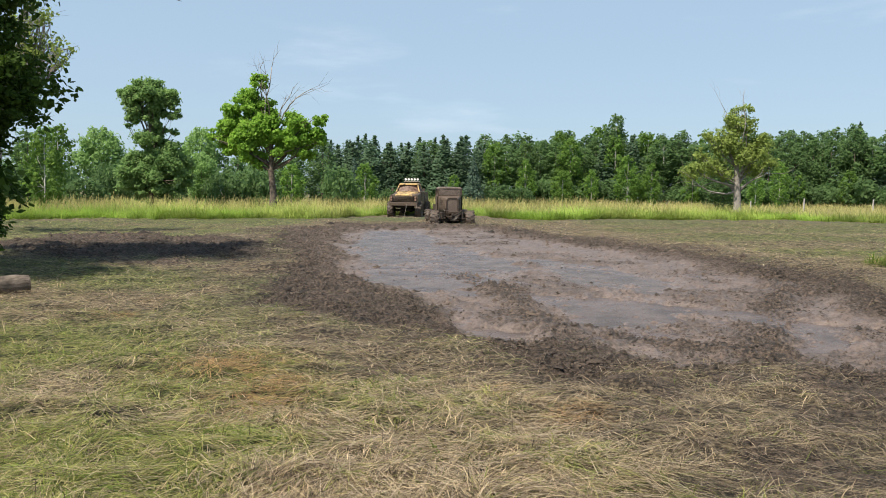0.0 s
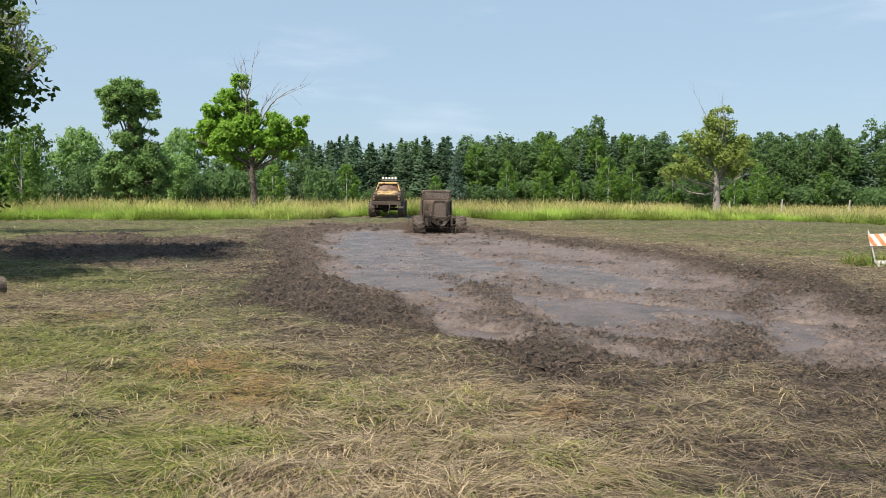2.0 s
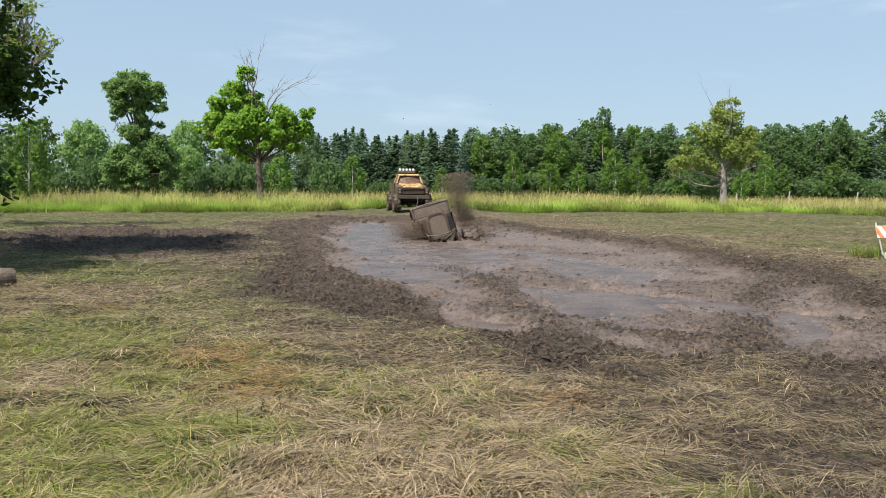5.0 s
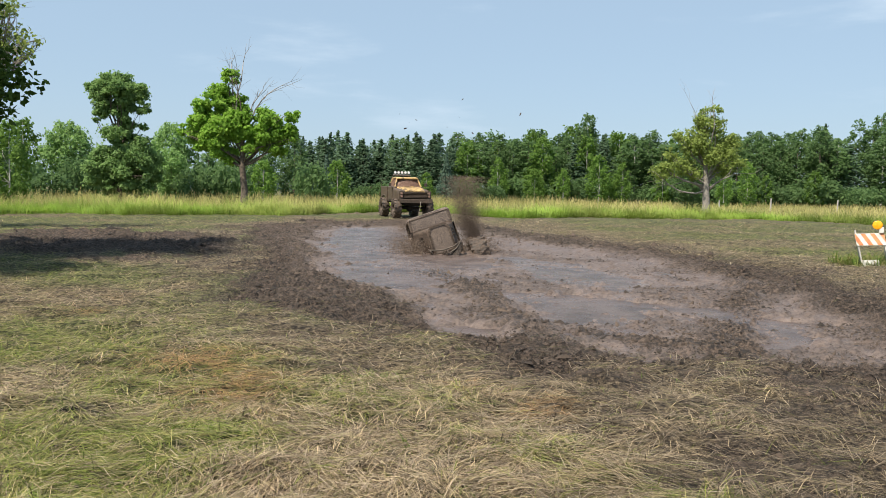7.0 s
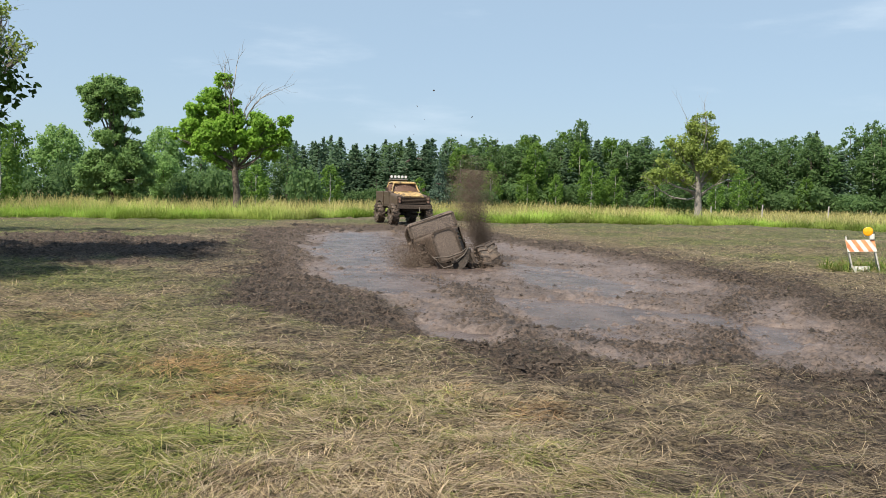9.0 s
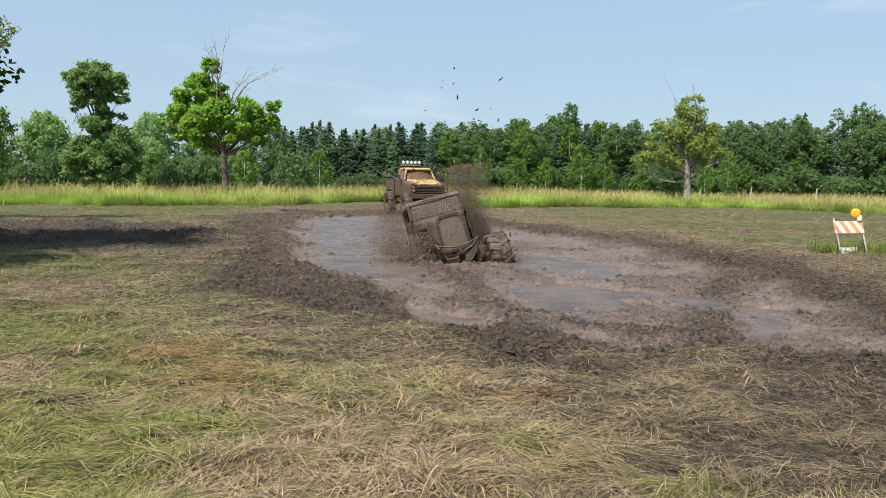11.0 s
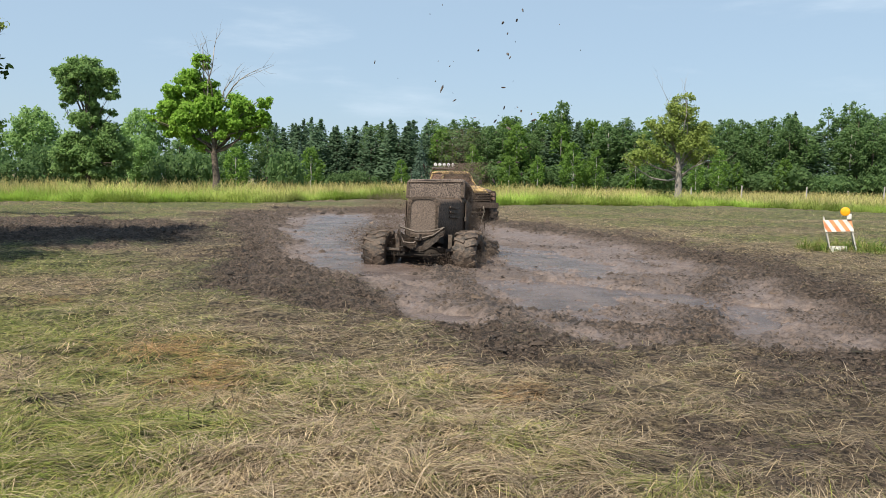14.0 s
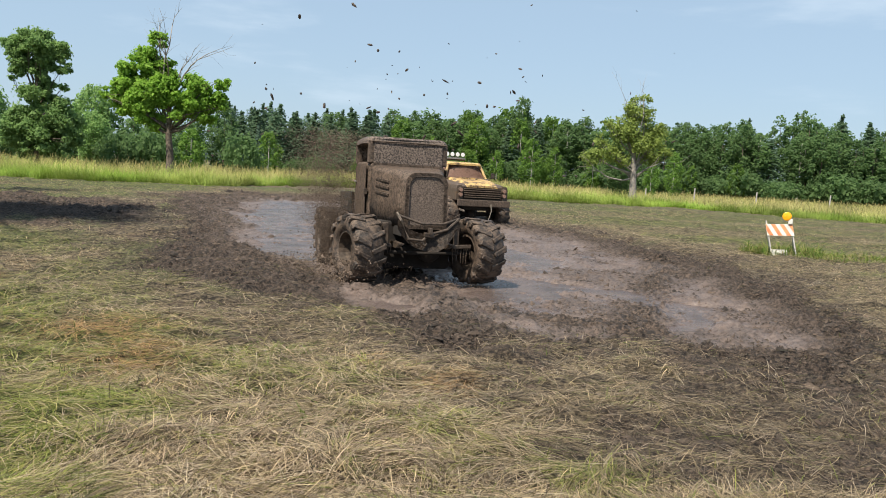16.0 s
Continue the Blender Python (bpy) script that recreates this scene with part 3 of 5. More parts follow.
# the sparse apple tree
crown = lobed(rs, [(0.2, 8.0, 0.7), (-0.1, 6.8, 1.25), (1.4, 5.5, 1.1), (-1.2, 5.5, 1.2), (-2.1, 6.2, 0.75), (0.3, 4.7, 1.3), (2.0, 4.1, 0.9), (-2.0, 3.9, 1.1), (-3.5, 3.5, 0.9), (-0.9, 3.3, 0.8), (1.2, 3.4, 0.7), (-2.9, 5.0, 0.6)], 1.0, 7, 0.46)
put(make_tree("apple_tree", "gnarled old tree with thin yellow-green foliage at the mown edge", 3, 8.6, crown, 0.30, "apple", 0.14, 420, M_deadwood, 6.5, (-0.2, 0),
              [((-0.2, 0, 2.0), (-3.6, -0.4, 2.9), 0.09), ((0.1, 0, 2.0), (2.5, -0.6, 3.4), 0.08), ((-0.3, 0, 4), (-1.0, 0.2, 8.0), 0.05), ((0, 0, 4), (0.3, 0, 8.7), 0.05)], fork=0.25, every=6), 22.4, 58.2, 0.1)
# the near tree whose shade falls on the field
crown = scatter(rs, 30, 0, 8.4, 3.2, 3.6, 1.15) + scatter(rs, 22, 0.1, 4.2, 2.9, 1.5, 0.8) + scatter(rs, 7, 1.5, 1.6, 1.8, 0.9, 0.7) + scatter(rs, 8, 2.6, 6.8, 0.5, 1.6, 0.6)
# unseen low boughs added on the near side to bring the shade closer
crown += scatter(rs, 16, 2.0, 4.5, 1.7, 1.4, 0.85, 1.2, -3.3)
outer = lobed(rs, [(3.2, 6.5, 0.8), (2.9, 5.7, 0.8), (3.1, 4.9, 0.8), (3.3, 4.2, 0.75), (3.2, 3.6, 0.7), (2.8, 3.0, 0.6), (3.6, 4.0, 0.5), (3.5, 6.9, 0.6), (2.6, 2.2, 0.6), (2.7, 1.4, 0.5), (2.8, 0.6, 0.5)], 0.9, 9, 0.42)
put(make_tree("shade_tree", "large leafy tree in dark green leaf beside the field", 4, 13, crown, 0.42, "shade", 0.15, 330, M_bark, 10.5, (0.5, 0), fine=(outer, 0.085, 1500)), -13.2, 17.5, 0)
# lighter tree behind the shade tree, partly bare
crown = scatter(rs, 5, 0.6, 9.2, 1.3, 0.9, 0.55) + scatter(rs, 5, 0.9, 7.0, 1.2, 0.5, 0.5) + scatter(rs, 8, -2.2, 7.0, 1.4, 2.6, 0.9)
crown += lobed(rs, [(2.2, 7.7, 0.6), (2.8, 7.3, 0.5), (2.0, 8.4, 0.5), (2.7, 6.7, 0.45), (1.6, 7.2, 0.6), (1.8, 9.2, 0.4)], 1.0, 8, 0.5)
put(make_tree("poplar_tree", "pale thin-leaved tree with bare twig ends", 5, 11, crown, 0.2, "apple", 0.12, 260, M_deadwood, 9.0, (0.2, 0),
              [((0, 0, 6.5), (2.3, 0, 9.9), 0.05), ((0, 0, 5.0), (2.4, 0.2, 6.6), 0.05), ((0, 0, 5.6), (2.0, 0.2, 7.4), 0.045)]), -17.9, 30.5, 0)

# a bare twig tip that hangs into the top of the view
v, f = [], []
_r = np.random.RandomState(8)
for q in range(4):
    limb(v, f, _r, (-4.6 + 0.1 * q, 12.0, 5.1 - 0.02 * q), (-4.05 + 0.2 * q, 12.0 + 0.1 * q, 4.72 + 0.05 * q), 0.012, 0.004, 0.06, 4, 4)
limb(v, f, _r, (-9.5, 13.5, 6.6), (-4.5, 12.0, 5.08), 0.04, 0.012, 0.03, 6, 5)
limb(v, f, _r, (-16.9, 22.3, 7.0), (-9.5, 13.5, 6.6), 0.10, 0.04, 0.03, 6, 6)
tagged(link_mesh("bare_branch", v, f, M_bark, None, True), "thin bare overhanging branch of the shade tree", "branch")


def conifer(name, label, seed, height, width, leaf, trunk_r=0.14, bare=0.25, size=0.27, count=2100, tiers=15, droop=0.1, taper=0.62):
    """A spired evergreen: whorls of short boughs whose needles lie along and over them."""
    rs = np.random.RandomState(seed)
    root = new(name)
    v, f = [], []
    tube(v, f, [(0, 0, -0.2), (0.05, 0, height * 0.4), (0, 0, height * 0.98)], [trunk_r, trunk_r * 0.7, 0.02], 6)
    parts, out = [], []
    for i in range(tiers):
        t = i / (tiers - 1)
        z = height * (bare + (0.96 - bare) * t)
        r = width * 0.5 * (1 - t) ** taper * rs.uniform(0.8, 1.15) + 0.10
        arms = rs.randint(6, 9)
        turn = rs.uniform(0, 6.28)
        for k in range(arms):
            a = turn + 6.283 * k / arms + rs.normal(0, 0.2)
            reach = r * rs.uniform(0.7, 1.12)
            n = max(4, int(count / (tiers * arms) * (0.35 + 1.3 * (1 - t))))
            s = rs.rand(n) ** 0.55
            fan = rs.normal(0, 0.36, n) * s * reach
            p = np.stack([np.cos(a) * s * reach - np.sin(a) * fan, np.sin(a) * s * reach + np.cos(a) * fan, z - droop * s * reach * rs.uniform(-1.5, 2.5) + rs.normal(0, 0.30, n)], 1)
            parts.append(p)
            out.append(np.stack([np.cos(a) * s, np.sin(a) * s, 0.55 + 0 * s], 1))
            if k % 3 == 0:
                limb(v, f, rs, (0, 0, z), tuple(p[np.argmax(s)]), 0.03, 0.01, 0.03, 2, 3)
    parts.append(np.stack([rs.normal(0, 0.07, 14), rs.normal(0, 0.07, 14), height * rs.uniform(0.93, 1.01, 14)], 1))
    out.append(rs.normal(0, 1, (14, 3)))
    p, d = np.concatenate(parts), np.concatenate(out)
    n = len(p)
    face = d + rs.normal(0, 0.45, (n, 3))
    face /= np.linalg.norm(face, axis=1)[:, None]
    u = np.cross(face, rs.normal(0, 1, (n, 3)))
    u /= np.linalg.norm(u, axis=1)[:, None]
    w = np.cross(face, u)
    s = size * rs.uniform(0.6, 1.3, n)[:, None]
    u, w = u * s * 0.85, w * s * 0.45
    co = np.stack([p - u, p + w, p + u, p - w], 1).reshape(-1, 3)
    link_mesh("trunk", v, f, M_bark, root, True)
    raw_mesh("crown", co, np.arange(4 * n).reshape(-1, 4), M_leaf[leaf], root)
    return tagged(root, label, "tree")


def wood_tree(name, label, seed, height, width, leaf, bark, size=0.27, per=150, low=0.06, trunk_r=0.13, clumps=46, full=0.5, grain=0.135):
    """A woodland tree: many small leafy clumps over an egg-shaped crown; full is the height of its widest part."""
    rs = np.random.RandomState(seed)
    cl = []
    for i in range(clumps):
        t = (i + rs.rand()) / clumps
        z = height * (low + (0.96 - low) * t)
        q = t / full if t < full else (1 - t) / (1 - full)
        r = width * 0.5 * (0.16 + 0.84 * math.sin(math.pi / 2 * min(max(q, 0), 1)) ** 0.8)
        a = 2.4 * i + rs.normal(0, 0.4)
        k = rs.uniform(0.55, 0.92) * r
        s = width * grain * rs.uniform(0.75, 1.3) * (0.75 + 0.35 * min(q, 1))
        cl.append((k * math.cos(a), k * math.sin(a), z, s, s, s * rs.uniform(0.8, 1.15)))
    return make_tree(name, label, seed, height, cl, trunk_r, leaf, size, per, bark, height * 0.94, flat=0.1, twigs=0, every=5)


# kinds of the wood edge: trees with their height and width
kinds = {
    "pine": [(conifer("pine_tree", "tall dark green pine in the wood edge", 60 + k, h, w, "pine", bare=b), h, w) for k, (h, w, b) in enumerate([(12, 4.2, 0.16), (11.6, 3.8, 0.12), (12.3, 4.6, 0.22), (11.0, 3.6, 0.10)])],
    "spruce": [(conifer("spruce_tree", "dense blue-green spruce reaching to the ground", 64, 7.5, 4.6, "spruce", bare=0.03, count=2200, tiers=17, droop=0.22, taper=0.95), 7.5, 4.6)],
    "wood": [(wood_tree("woodland_tree", "leafy green woodland tree at the field's end", 70 + k, h, w, "wood", M_bark, full=q), h, w) for k, (h, w, q) in enumerate([(11.5, 5.0, 0.45), (12.0, 4.4, 0.5), (11.0, 5.4, 0.55), (11.6, 4.0, 0.4)])],
    "round": [(wood_tree("round_tree", "round-crowned blue-green tree beyond the meadow", 90, 9.5, 6.6, "maple", M_bark, low=0.1, full=0.62, clumps=60), 9.5, 6.6)],
    "young": [(wood_tree("aspen_tree", "light green young aspen at the wood edge", 75 + k, h, w, "young", M_birch, low=0.05, trunk_r=0.08, full=0.32, clumps=40, size=0.22, per=230), h, w) for k, (h, w) in enumerate([(7.5, 3.6), (6.5, 3.8)])],
    "birch": [(wood_tree("birch_tree", "pale-stemmed birch in the wood edge", 80 + k, h, w, "wood", M_birch, low=0.32, trunk_r=0.11), h, w) for k, (h, w) in enumerate([(12.4, 4.2), (11.8, 4.8)])],
    "bush": [(wood_tree("bush", "low leafy bush at the wood edge", 85 + k, h, w, "wood", M_bark, size=0.24, low=0.05, trunk_r=0.04, clumps=24, per=150, grain=0.15), h, w) for k, (h, w) in enumerate([(3.0, 4.2), (2.2, 4.6)])],
}
taken = set()


def plant(kind, x, y, height, width=None):
    src, h, w = kinds[kind][rs.randint(len(kinds[kind]))]
    up = height / h
    wide = (width / w) if width else up
    m = Matrix.LocRotScale((x, y, 0.0), Euler((0, 0, rs.uniform(0, 6.28))), (wide * rs.uniform(0.92, 1.08), wide * rs.uniform(0.92, 1.08), up))
    if src in taken:
        ob = copy_thing(src, m @ Matrix.Diagonal((*(1 / q for q in src.scale), 1)))
    else:
        ob = src
        ob.matrix_basis = m
        taken.add(src)
    ob["group"] = "trees of the wood edge"
    return ob


def skyline(x):
    """Height of the wood along its front, about 125 m off."""
    pts = [(-75, 9.5), (-45, 9.0), (-30, 9.8), (-18, 10.6), (-8, 11.0), (1, 11.4), (15, 11.4), (22, 12.2), (27, 12.4), (36, 11.8), (50, 11.6), (56, 12.2), (61, 13.2), (66, 12.4), (71, 14.6), (77, 13.6), (90, 12.6), (125, 12.0)]
    return float(np.interp(x, [p[0] for p in pts], [p[1] for p in pts]))


x = -20.0
while x < 120:
    near = 12 * min(max((x - 40) / 40, 0), 1)
    for row, y in enumerate((122, 126, 130)):
        if x < 6:
            kind = "pine" if rs.rand() < 0.9 else "birch"
        elif x < 46:
            kind = rs.choice(["wood", "wood", "pine", "birch", "wood", "young"])
        else:
            kind = rs.choice(["wood", "birch", "pine", "birch", "wood"])
        h = skyline(x) * rs.uniform(0.88, 1.07) * (0.86, 0.99, 1.03)[row]
        plant(kind, x + row * 0.8 + rs.normal(0, 0.5), y - near + rs.normal(0, 1.0), h, rs.uniform(5.2, 6.8) if kind == "pine" else rs.uniform(4.6, 6.4))
    x += rs.uniform(2.3, 3.1)
x = -18.0
while x < 112:
    near = 12 * min(max((x - 40) / 40, 0), 1)
    u = rs.rand()
    plant("bush", x, 119 - near + rs.normal(0, 0.8), rs.uniform(1.6, 2.6) if x < 8 else rs.uniform(2.2, 4.2))
    if 10 < x < 60 and u < 0.55:
        plant("young", x + 1, 116 - near, rs.uniform(4.5, 7.5))
    x += rs.uniform(2.4, 4.4)
plant("spruce", 4.6, 115, 7.2)
plant("spruce", -16.5, 110, 8.2)
plant("spruce", -13.2, 114, 6.8)
plant("birch", 27.8, 124, 15.0, 4.6)
plant("young", 27.0, 112, 7.6)
plant("young", 30.5, 112, 6.6)
plant("young", 17.5, 112, 5.4)
plant("young", 1.6, 112, 4.6, 2.4)
plant("bush", 8.5, 108, 2.9, 4.5)
plant("bush", 11.0, 108, 2.6, 4.0)
plant("young", 44, 100, 6.4)
plant("young", 40, 98, 5.2)
plant("wood", 27.5, 75, 6.4, 4.2)
# looser trees to the other side, with sky between them
for x, y, kind, h, w in ((-44.6, 100, "round", 9.9, 6.4), (-50.2, 100, "young", 10.4, 5.0), (-53.5, 98, "young", 8.0, 4.6), (-31.2, 60, "young", 6.8, 3.2), (-33.6, 62, "wood", 6.6, 4.0),
                         (-28.4, 90, "round", 9.2, 4.6), (-24.6, 92, "wood", 9.4, 4.2), (-21.5, 95, "wood", 7.2, 4.4), (-26.5, 84, "round", 6.0, 4.0), (-18.6, 92, "wood", 8.2, 4.4), (-15.2, 96, "wood", 8.0, 4.6),
                         (-12.5, 92, "bush", 4.2, 5.0), (-20.5, 84, "bush", 3.8, 5.0), (-17.0, 86, "young", 5.0, 3.6), (-10.0, 98, "young", 5.6, 3.8), (-23.5, 82, "bush", 3.4, 4.4),
                         (-33.5, 96, "bush", 3.6, 5.6), (-37.5, 98, "round", 5.6, 5.4), (-41.0, 94, "bush", 4.4, 5.4), (-44.5, 88, "bush", 4.0, 5.4), (-48.0, 90, "round", 5.2, 5.2), (-51.5, 90, "bush", 4.6, 5.4),
                         (-47.0, 84, "bush", 3.2, 4.8), (-39.5, 84, "bush", 3.0, 4.6), (-55.0, 92, "wood", 8.4, 5.4), (-59.0, 92, "wood", 9.0, 5.6), (-64.0, 94, "wood", 9.2, 5.6), (-69.0, 94, "round", 9.0, 6.4),
                         (-33, 122, "wood", 7.0, 6.0), (-29, 121, "wood", 6.6, 6.0), (-24, 122, "wood", 7.2, 6.0), (-38, 122, "wood", 6.6, 6.4), (-43, 122, "wood", 6.8, 6.4), (-48, 122, "wood", 7.4, 6.4), (-54, 122, "wood", 7.6, 6.4)):
    plant(kind, x, y, h, w)

# ---- things on the field ----
M_post = simple("weathered_post", (0.28, 0.26, 0.24), (0.46, 0.44, 0.41), 9, 0.9)
M_white = simple("white_board", (0.46, 0.43, 0.38), (0.72, 0.70, 0.65), 5, 0.5, bump_at=60, relief=0.1)
M_orange = simple("orange_stripe", (0.50, 0.17, 0.07), (0.66, 0.28, 0.12), 7, 0.45, relief=0.05)
M_amber = simple("amber_lens", (0.95, 0.36, 0.01), (1.0, 0.45, 0.02), 20, 0.25, relief=0.0)
M_steel = simple("galvanised_steel", (0.35, 0.36, 0.36), (0.5, 0.5, 0.5), 15, 0.45, 0.6, relief=0.1)


def box(bm, x0, x1, y0, y1, z0, z1, m=None):
    r = bmesh.ops.create_cube(bm, size=1)
    t = Matrix.Translation(((x0 + x1) / 2, (y0 + y1) / 2, (z0 + z1) / 2)) @ Matrix.Diagonal((x1 - x0, y1 - y0, z1 - z0, 1))
    bmesh.ops.transform(bm, matrix=(m @ t) if m else t, verts=r["verts"])
    return r["verts"]


def cyl(bm, a, b, r, r2=None, seg=14):
    a, b = Vector(a), Vector(b)
    d = b - a
    m = Matrix.Translation((a + b) / 2) @ d.to_track_quat("Z", "Y").to_matrix().to_4x4()
    return bmesh.ops.create_cone(bm, cap_ends=True, segments=seg, radius1=r, radius2=r if r2 is None else r2, depth=d.length, matrix=m)["verts"]


def part(name, bm, mat, parent=None, label="", bevel=0.0, smooth=False, rough=0.0, seed=0):
    """Links a bmesh as one object under its thing; bevel rounds the edges, rough dents the surface."""
    if bevel:
        bmesh.ops.bevel(bm, geom=bm.edges[:], offset=bevel, segments=2, affect="EDGES", profile=0.5)
    if rough:
        for q in bm.verts:
            q.co += noise.noise_vector(q.co * 3.1 + Vector((seed, 0, 0))) * rough
    bmesh.ops.recalc_face_normals(bm, faces=bm.faces[:])
    me = bpy.data.meshes.new(name)
    bm.to_mesh(me)
    bm.free()
    me.materials.append(mat)
    if smooth:
        me.polygons.foreach_set("use_smooth", [True] * len(me.polygons))
    ob = new(name, me)
    if parent:
        ob.parent = parent
    if label:
        ob["label"] = label
    return ob


def barricade():
    """A folding barricade that has sagged to one side: its legs lean while its panels stay level."""
    root = new("barricade")
    lean = Matrix.Identity(4)
    lean[0][2] = -0.17
    for s in (-0.30, 0.30):
        bm = bmesh.new()
        box(bm, s - 0.018, s + 0.018, -0.02, 0.02, 0, 1.02, lean @ pose(0, -0.16, 0, -9, 0, 0))
        part("front_leg", bm, M_post, root, bevel=0.004)
        bm = bmesh.new()
        box(bm, s - 0.018, s + 0.018, -0.02, 0.02, 0, 1.0, lean @ pose(0, 0.22, 0, 12, 0, 0))
        part("back_leg", bm, M_steel, root, bevel=0.004)
    face = lean @ pose(0, -0.19, 0, -9, 0, 0)
    bm = bmesh.new()
    box(bm, -0.335, 0.335, -0.012, 0.012, 0.62, 0.93, face)
    board = part("top_panel", bm, M_white, root, "dirty white panel with faded orange slanted stripes", bevel=0.004)
    for k in range(4):
        x0 = -0.42 + k * 0.215
        pts = [(x0, 0.93), (x0 + 0.105, 0.93), (x0 + 0.25, 0.62), (x0 + 0.145, 0.62)]
        poly = []
        for i in range(4):
            (ax, az), (bx, bz) = pts[i], pts[(i + 1) % 4]
            for t in np.linspace(0, 1, 12, endpoint=False):
                poly.append((min(max(ax + (bx - ax) * t, -0.332), 0.332), az + (bz - az) * t))
        bm = bmesh.new()
        vs = [bm.verts.new(face @ Vector((px, -0.0165, min(max(pz, 0.625), 0.925)))) for px, pz in poly]
        bmesh.ops.remove_doubles(bm, verts=vs, dist=0.001)
        bm.faces.new(bm.verts[:])
        part("stripe", bm, M_orange, board)
    bm = bmesh.new()
    box(bm, -0.29, 0.09, -0.012, 0.012, 0.08, 0.25, face)
    part("lower_panel", bm, M_white, root, "plain dirty white lower panel", bevel=0.004)
    bm = bmesh.new()
    box(bm, -0.055, 0.055, -0.05, 0.05, 0, 0.15, pose(0.12, -0.05, 0.92, 0, 0, 0))
    lamp = part("lamp_box", bm, M_white, root, "pale battery box of the warning lamp", bevel=0.015)
    bm = bmesh.new()
    cyl(bm, (0.03, -0.11, 1.13), (0.03, -0.03, 1.13), 0.115, seg=24)
    part("lamp_lens", bm, M_amber, lamp, "round amber warning lens", bevel=0.02, smooth=True)
    return tagged(root, "faded orange and white striped barricade with an amber lamp", "barricade")


barr = barricade()
barr.matrix_basis = pose(11.82, 19.0, -0.02, 0, -3, -24)
for dx, dy, hh in ((38.3, 81.1, 1.5), (45.2, 80.3, 1.45), (53.3, 79.2, 1.6), (33.0, 82.0, 1.2)):
    bm = bmesh.new()
    cyl(bm, (0, 0, -0.3), (0.04, 0, hh), 0.085, 0.07, 10)
    part("fence_post", bm, M_post, rough=0.015)
    p = bpy.context.scene.collection.objects[-1]
    put(p, dx, dy, 0.1)
    tagged(p, "weathered grey wooden fence post in the meadow", "post", "fence posts")
bm = bmesh.new()
cyl(bm, (0, 0, 0), (1.9, 0, 0.02), 0.17, 0.155, 18)
bmesh.ops.subdivide_edges(bm, edges=[e for e in bm.edges if abs(e.verts[0].co.x - e.verts[1].co.x) > 1], cuts=8)
log = part("log", bm, M_bark, smooth=False, rough=0.03)
put(log, -8.75, 12.1, 0.17, 32)
tagged(log, "barked brown log lying on the mown grass", "log")


def tuft_ring(name, label, cx, cy, n, r, h, seed):
    rs = np.random.RandomState(seed)
    a = rs.uniform(0, 2 * np.pi, n)
    d = r * np.sqrt(rs.rand(n))
    roots = np.stack([cx + d * np.cos(a) * 1.5, cy + d * np.sin(a), np.zeros(n)], 1)
    g = np.array([[0.15, 0.23, 0.04], [0.11, 0.18, 0.03], [0.24, 0.29, 0.07], [0.34, 0.30, 0.12]])[rs.randint(0, 4, n)]
    rise = np.stack([rs.uniform(0.35, 1.3, n), rs.uniform(-0.5, 0.7, n)], 1)
    ob = strips(name, roots, rs.uniform(0, 2 * np.pi, n), h * rs.uniform(0.5, 1.2, n), rs.uniform(0.006, 0.012, n) * (1 + cy / 25), rise, g * 0.7, g, np.zeros(n), M_blade)
    return tagged(ob, label, "grass", kind="stuff")


tuft_ring("grass_tuft", "green uncut grass round the barricade's feet", 12.05, 19.5, 1300, 0.75, 0.55, 3)
tuft_ring("grass_tuft", "green uncut grass beside the barricade", 13.2, 19.0, 1300, 1.1, 0.36, 4)
for k, (cx, cy, r, h) in enumerate(((0.62, 4.85, 0.16, 0.2), (-0.45, 7.0, 0.25, 0.16), (-3.9, 7.9, 0.3, 0.16), (-1.4, 5.3, 0.25, 0.18), (-3.3, 8.3, 0.2, 0.14), (0.15, 5.1, 0.2, 0.15))):
    tuft_ring("grass_tuft", "fresh green tuft left standing in the mown hay", cx, cy, 130, r, h, 30 + k)

# ---- the trucks ----


def mud_material(name, base, light, speck, scale=26.0, rough=0.75, relief=0.8, depth=0.02):
    """Caked wet mud: large drying patches, fine dark speckles and lumps."""
    m, n, l, b = material(name, rough)
    big = noise_node(n, l, 2.2, 4)
    fine = noise_node(n, l, scale, 5, 0.75)
    c = ramp(n, l, big, [(0.3, base), (0.7, light)])
    l.new(mix(n, l, ramp(n, l, fine, [(0.42, (1, 1, 1)), (0.56, (0, 0, 0))]), c, speck), b.inputs["Base Color"])
    g = n.new("ShaderNodeMapRange")
    g.inputs["To Min"].default_value, g.inputs["To Max"].default_value = rough - 0.3, rough + 0.15
    l.new(big, g.inputs["Value"])
    l.new(g.outputs[0], b.inputs["Roughness"])
    bump(n, l, fine, b, relief, depth)
    return m


def muddy_paint(name, paint_low, paint_high, cover=0.5):
    """Worn paint that shows through splashed mud."""
    m, n, l, b = material(name, 0.55)
    big = noise_node(n, l, 4.5, 8, 0.8)
    fine = noise_node(n, l, 24, 4, 0.7)
    p = ramp(n, l, fine, [(0.3, paint_low), (0.7, paint_high)])
    d = ramp(n, l, fine, [(0.3, (0.04, 0.027, 0.018)), (0.7, (0.115, 0.08, 0.056))])
    k = ramp(n, l, big, [(cover - 0.06, (0, 0, 0)), (cover + 0.06, (1, 1, 1))])
    l.new(mix(n, l, k, p, d), b.inputs["Base Color"])
    bump(n, l, fine, b, 0.4, 0.01)
    return m


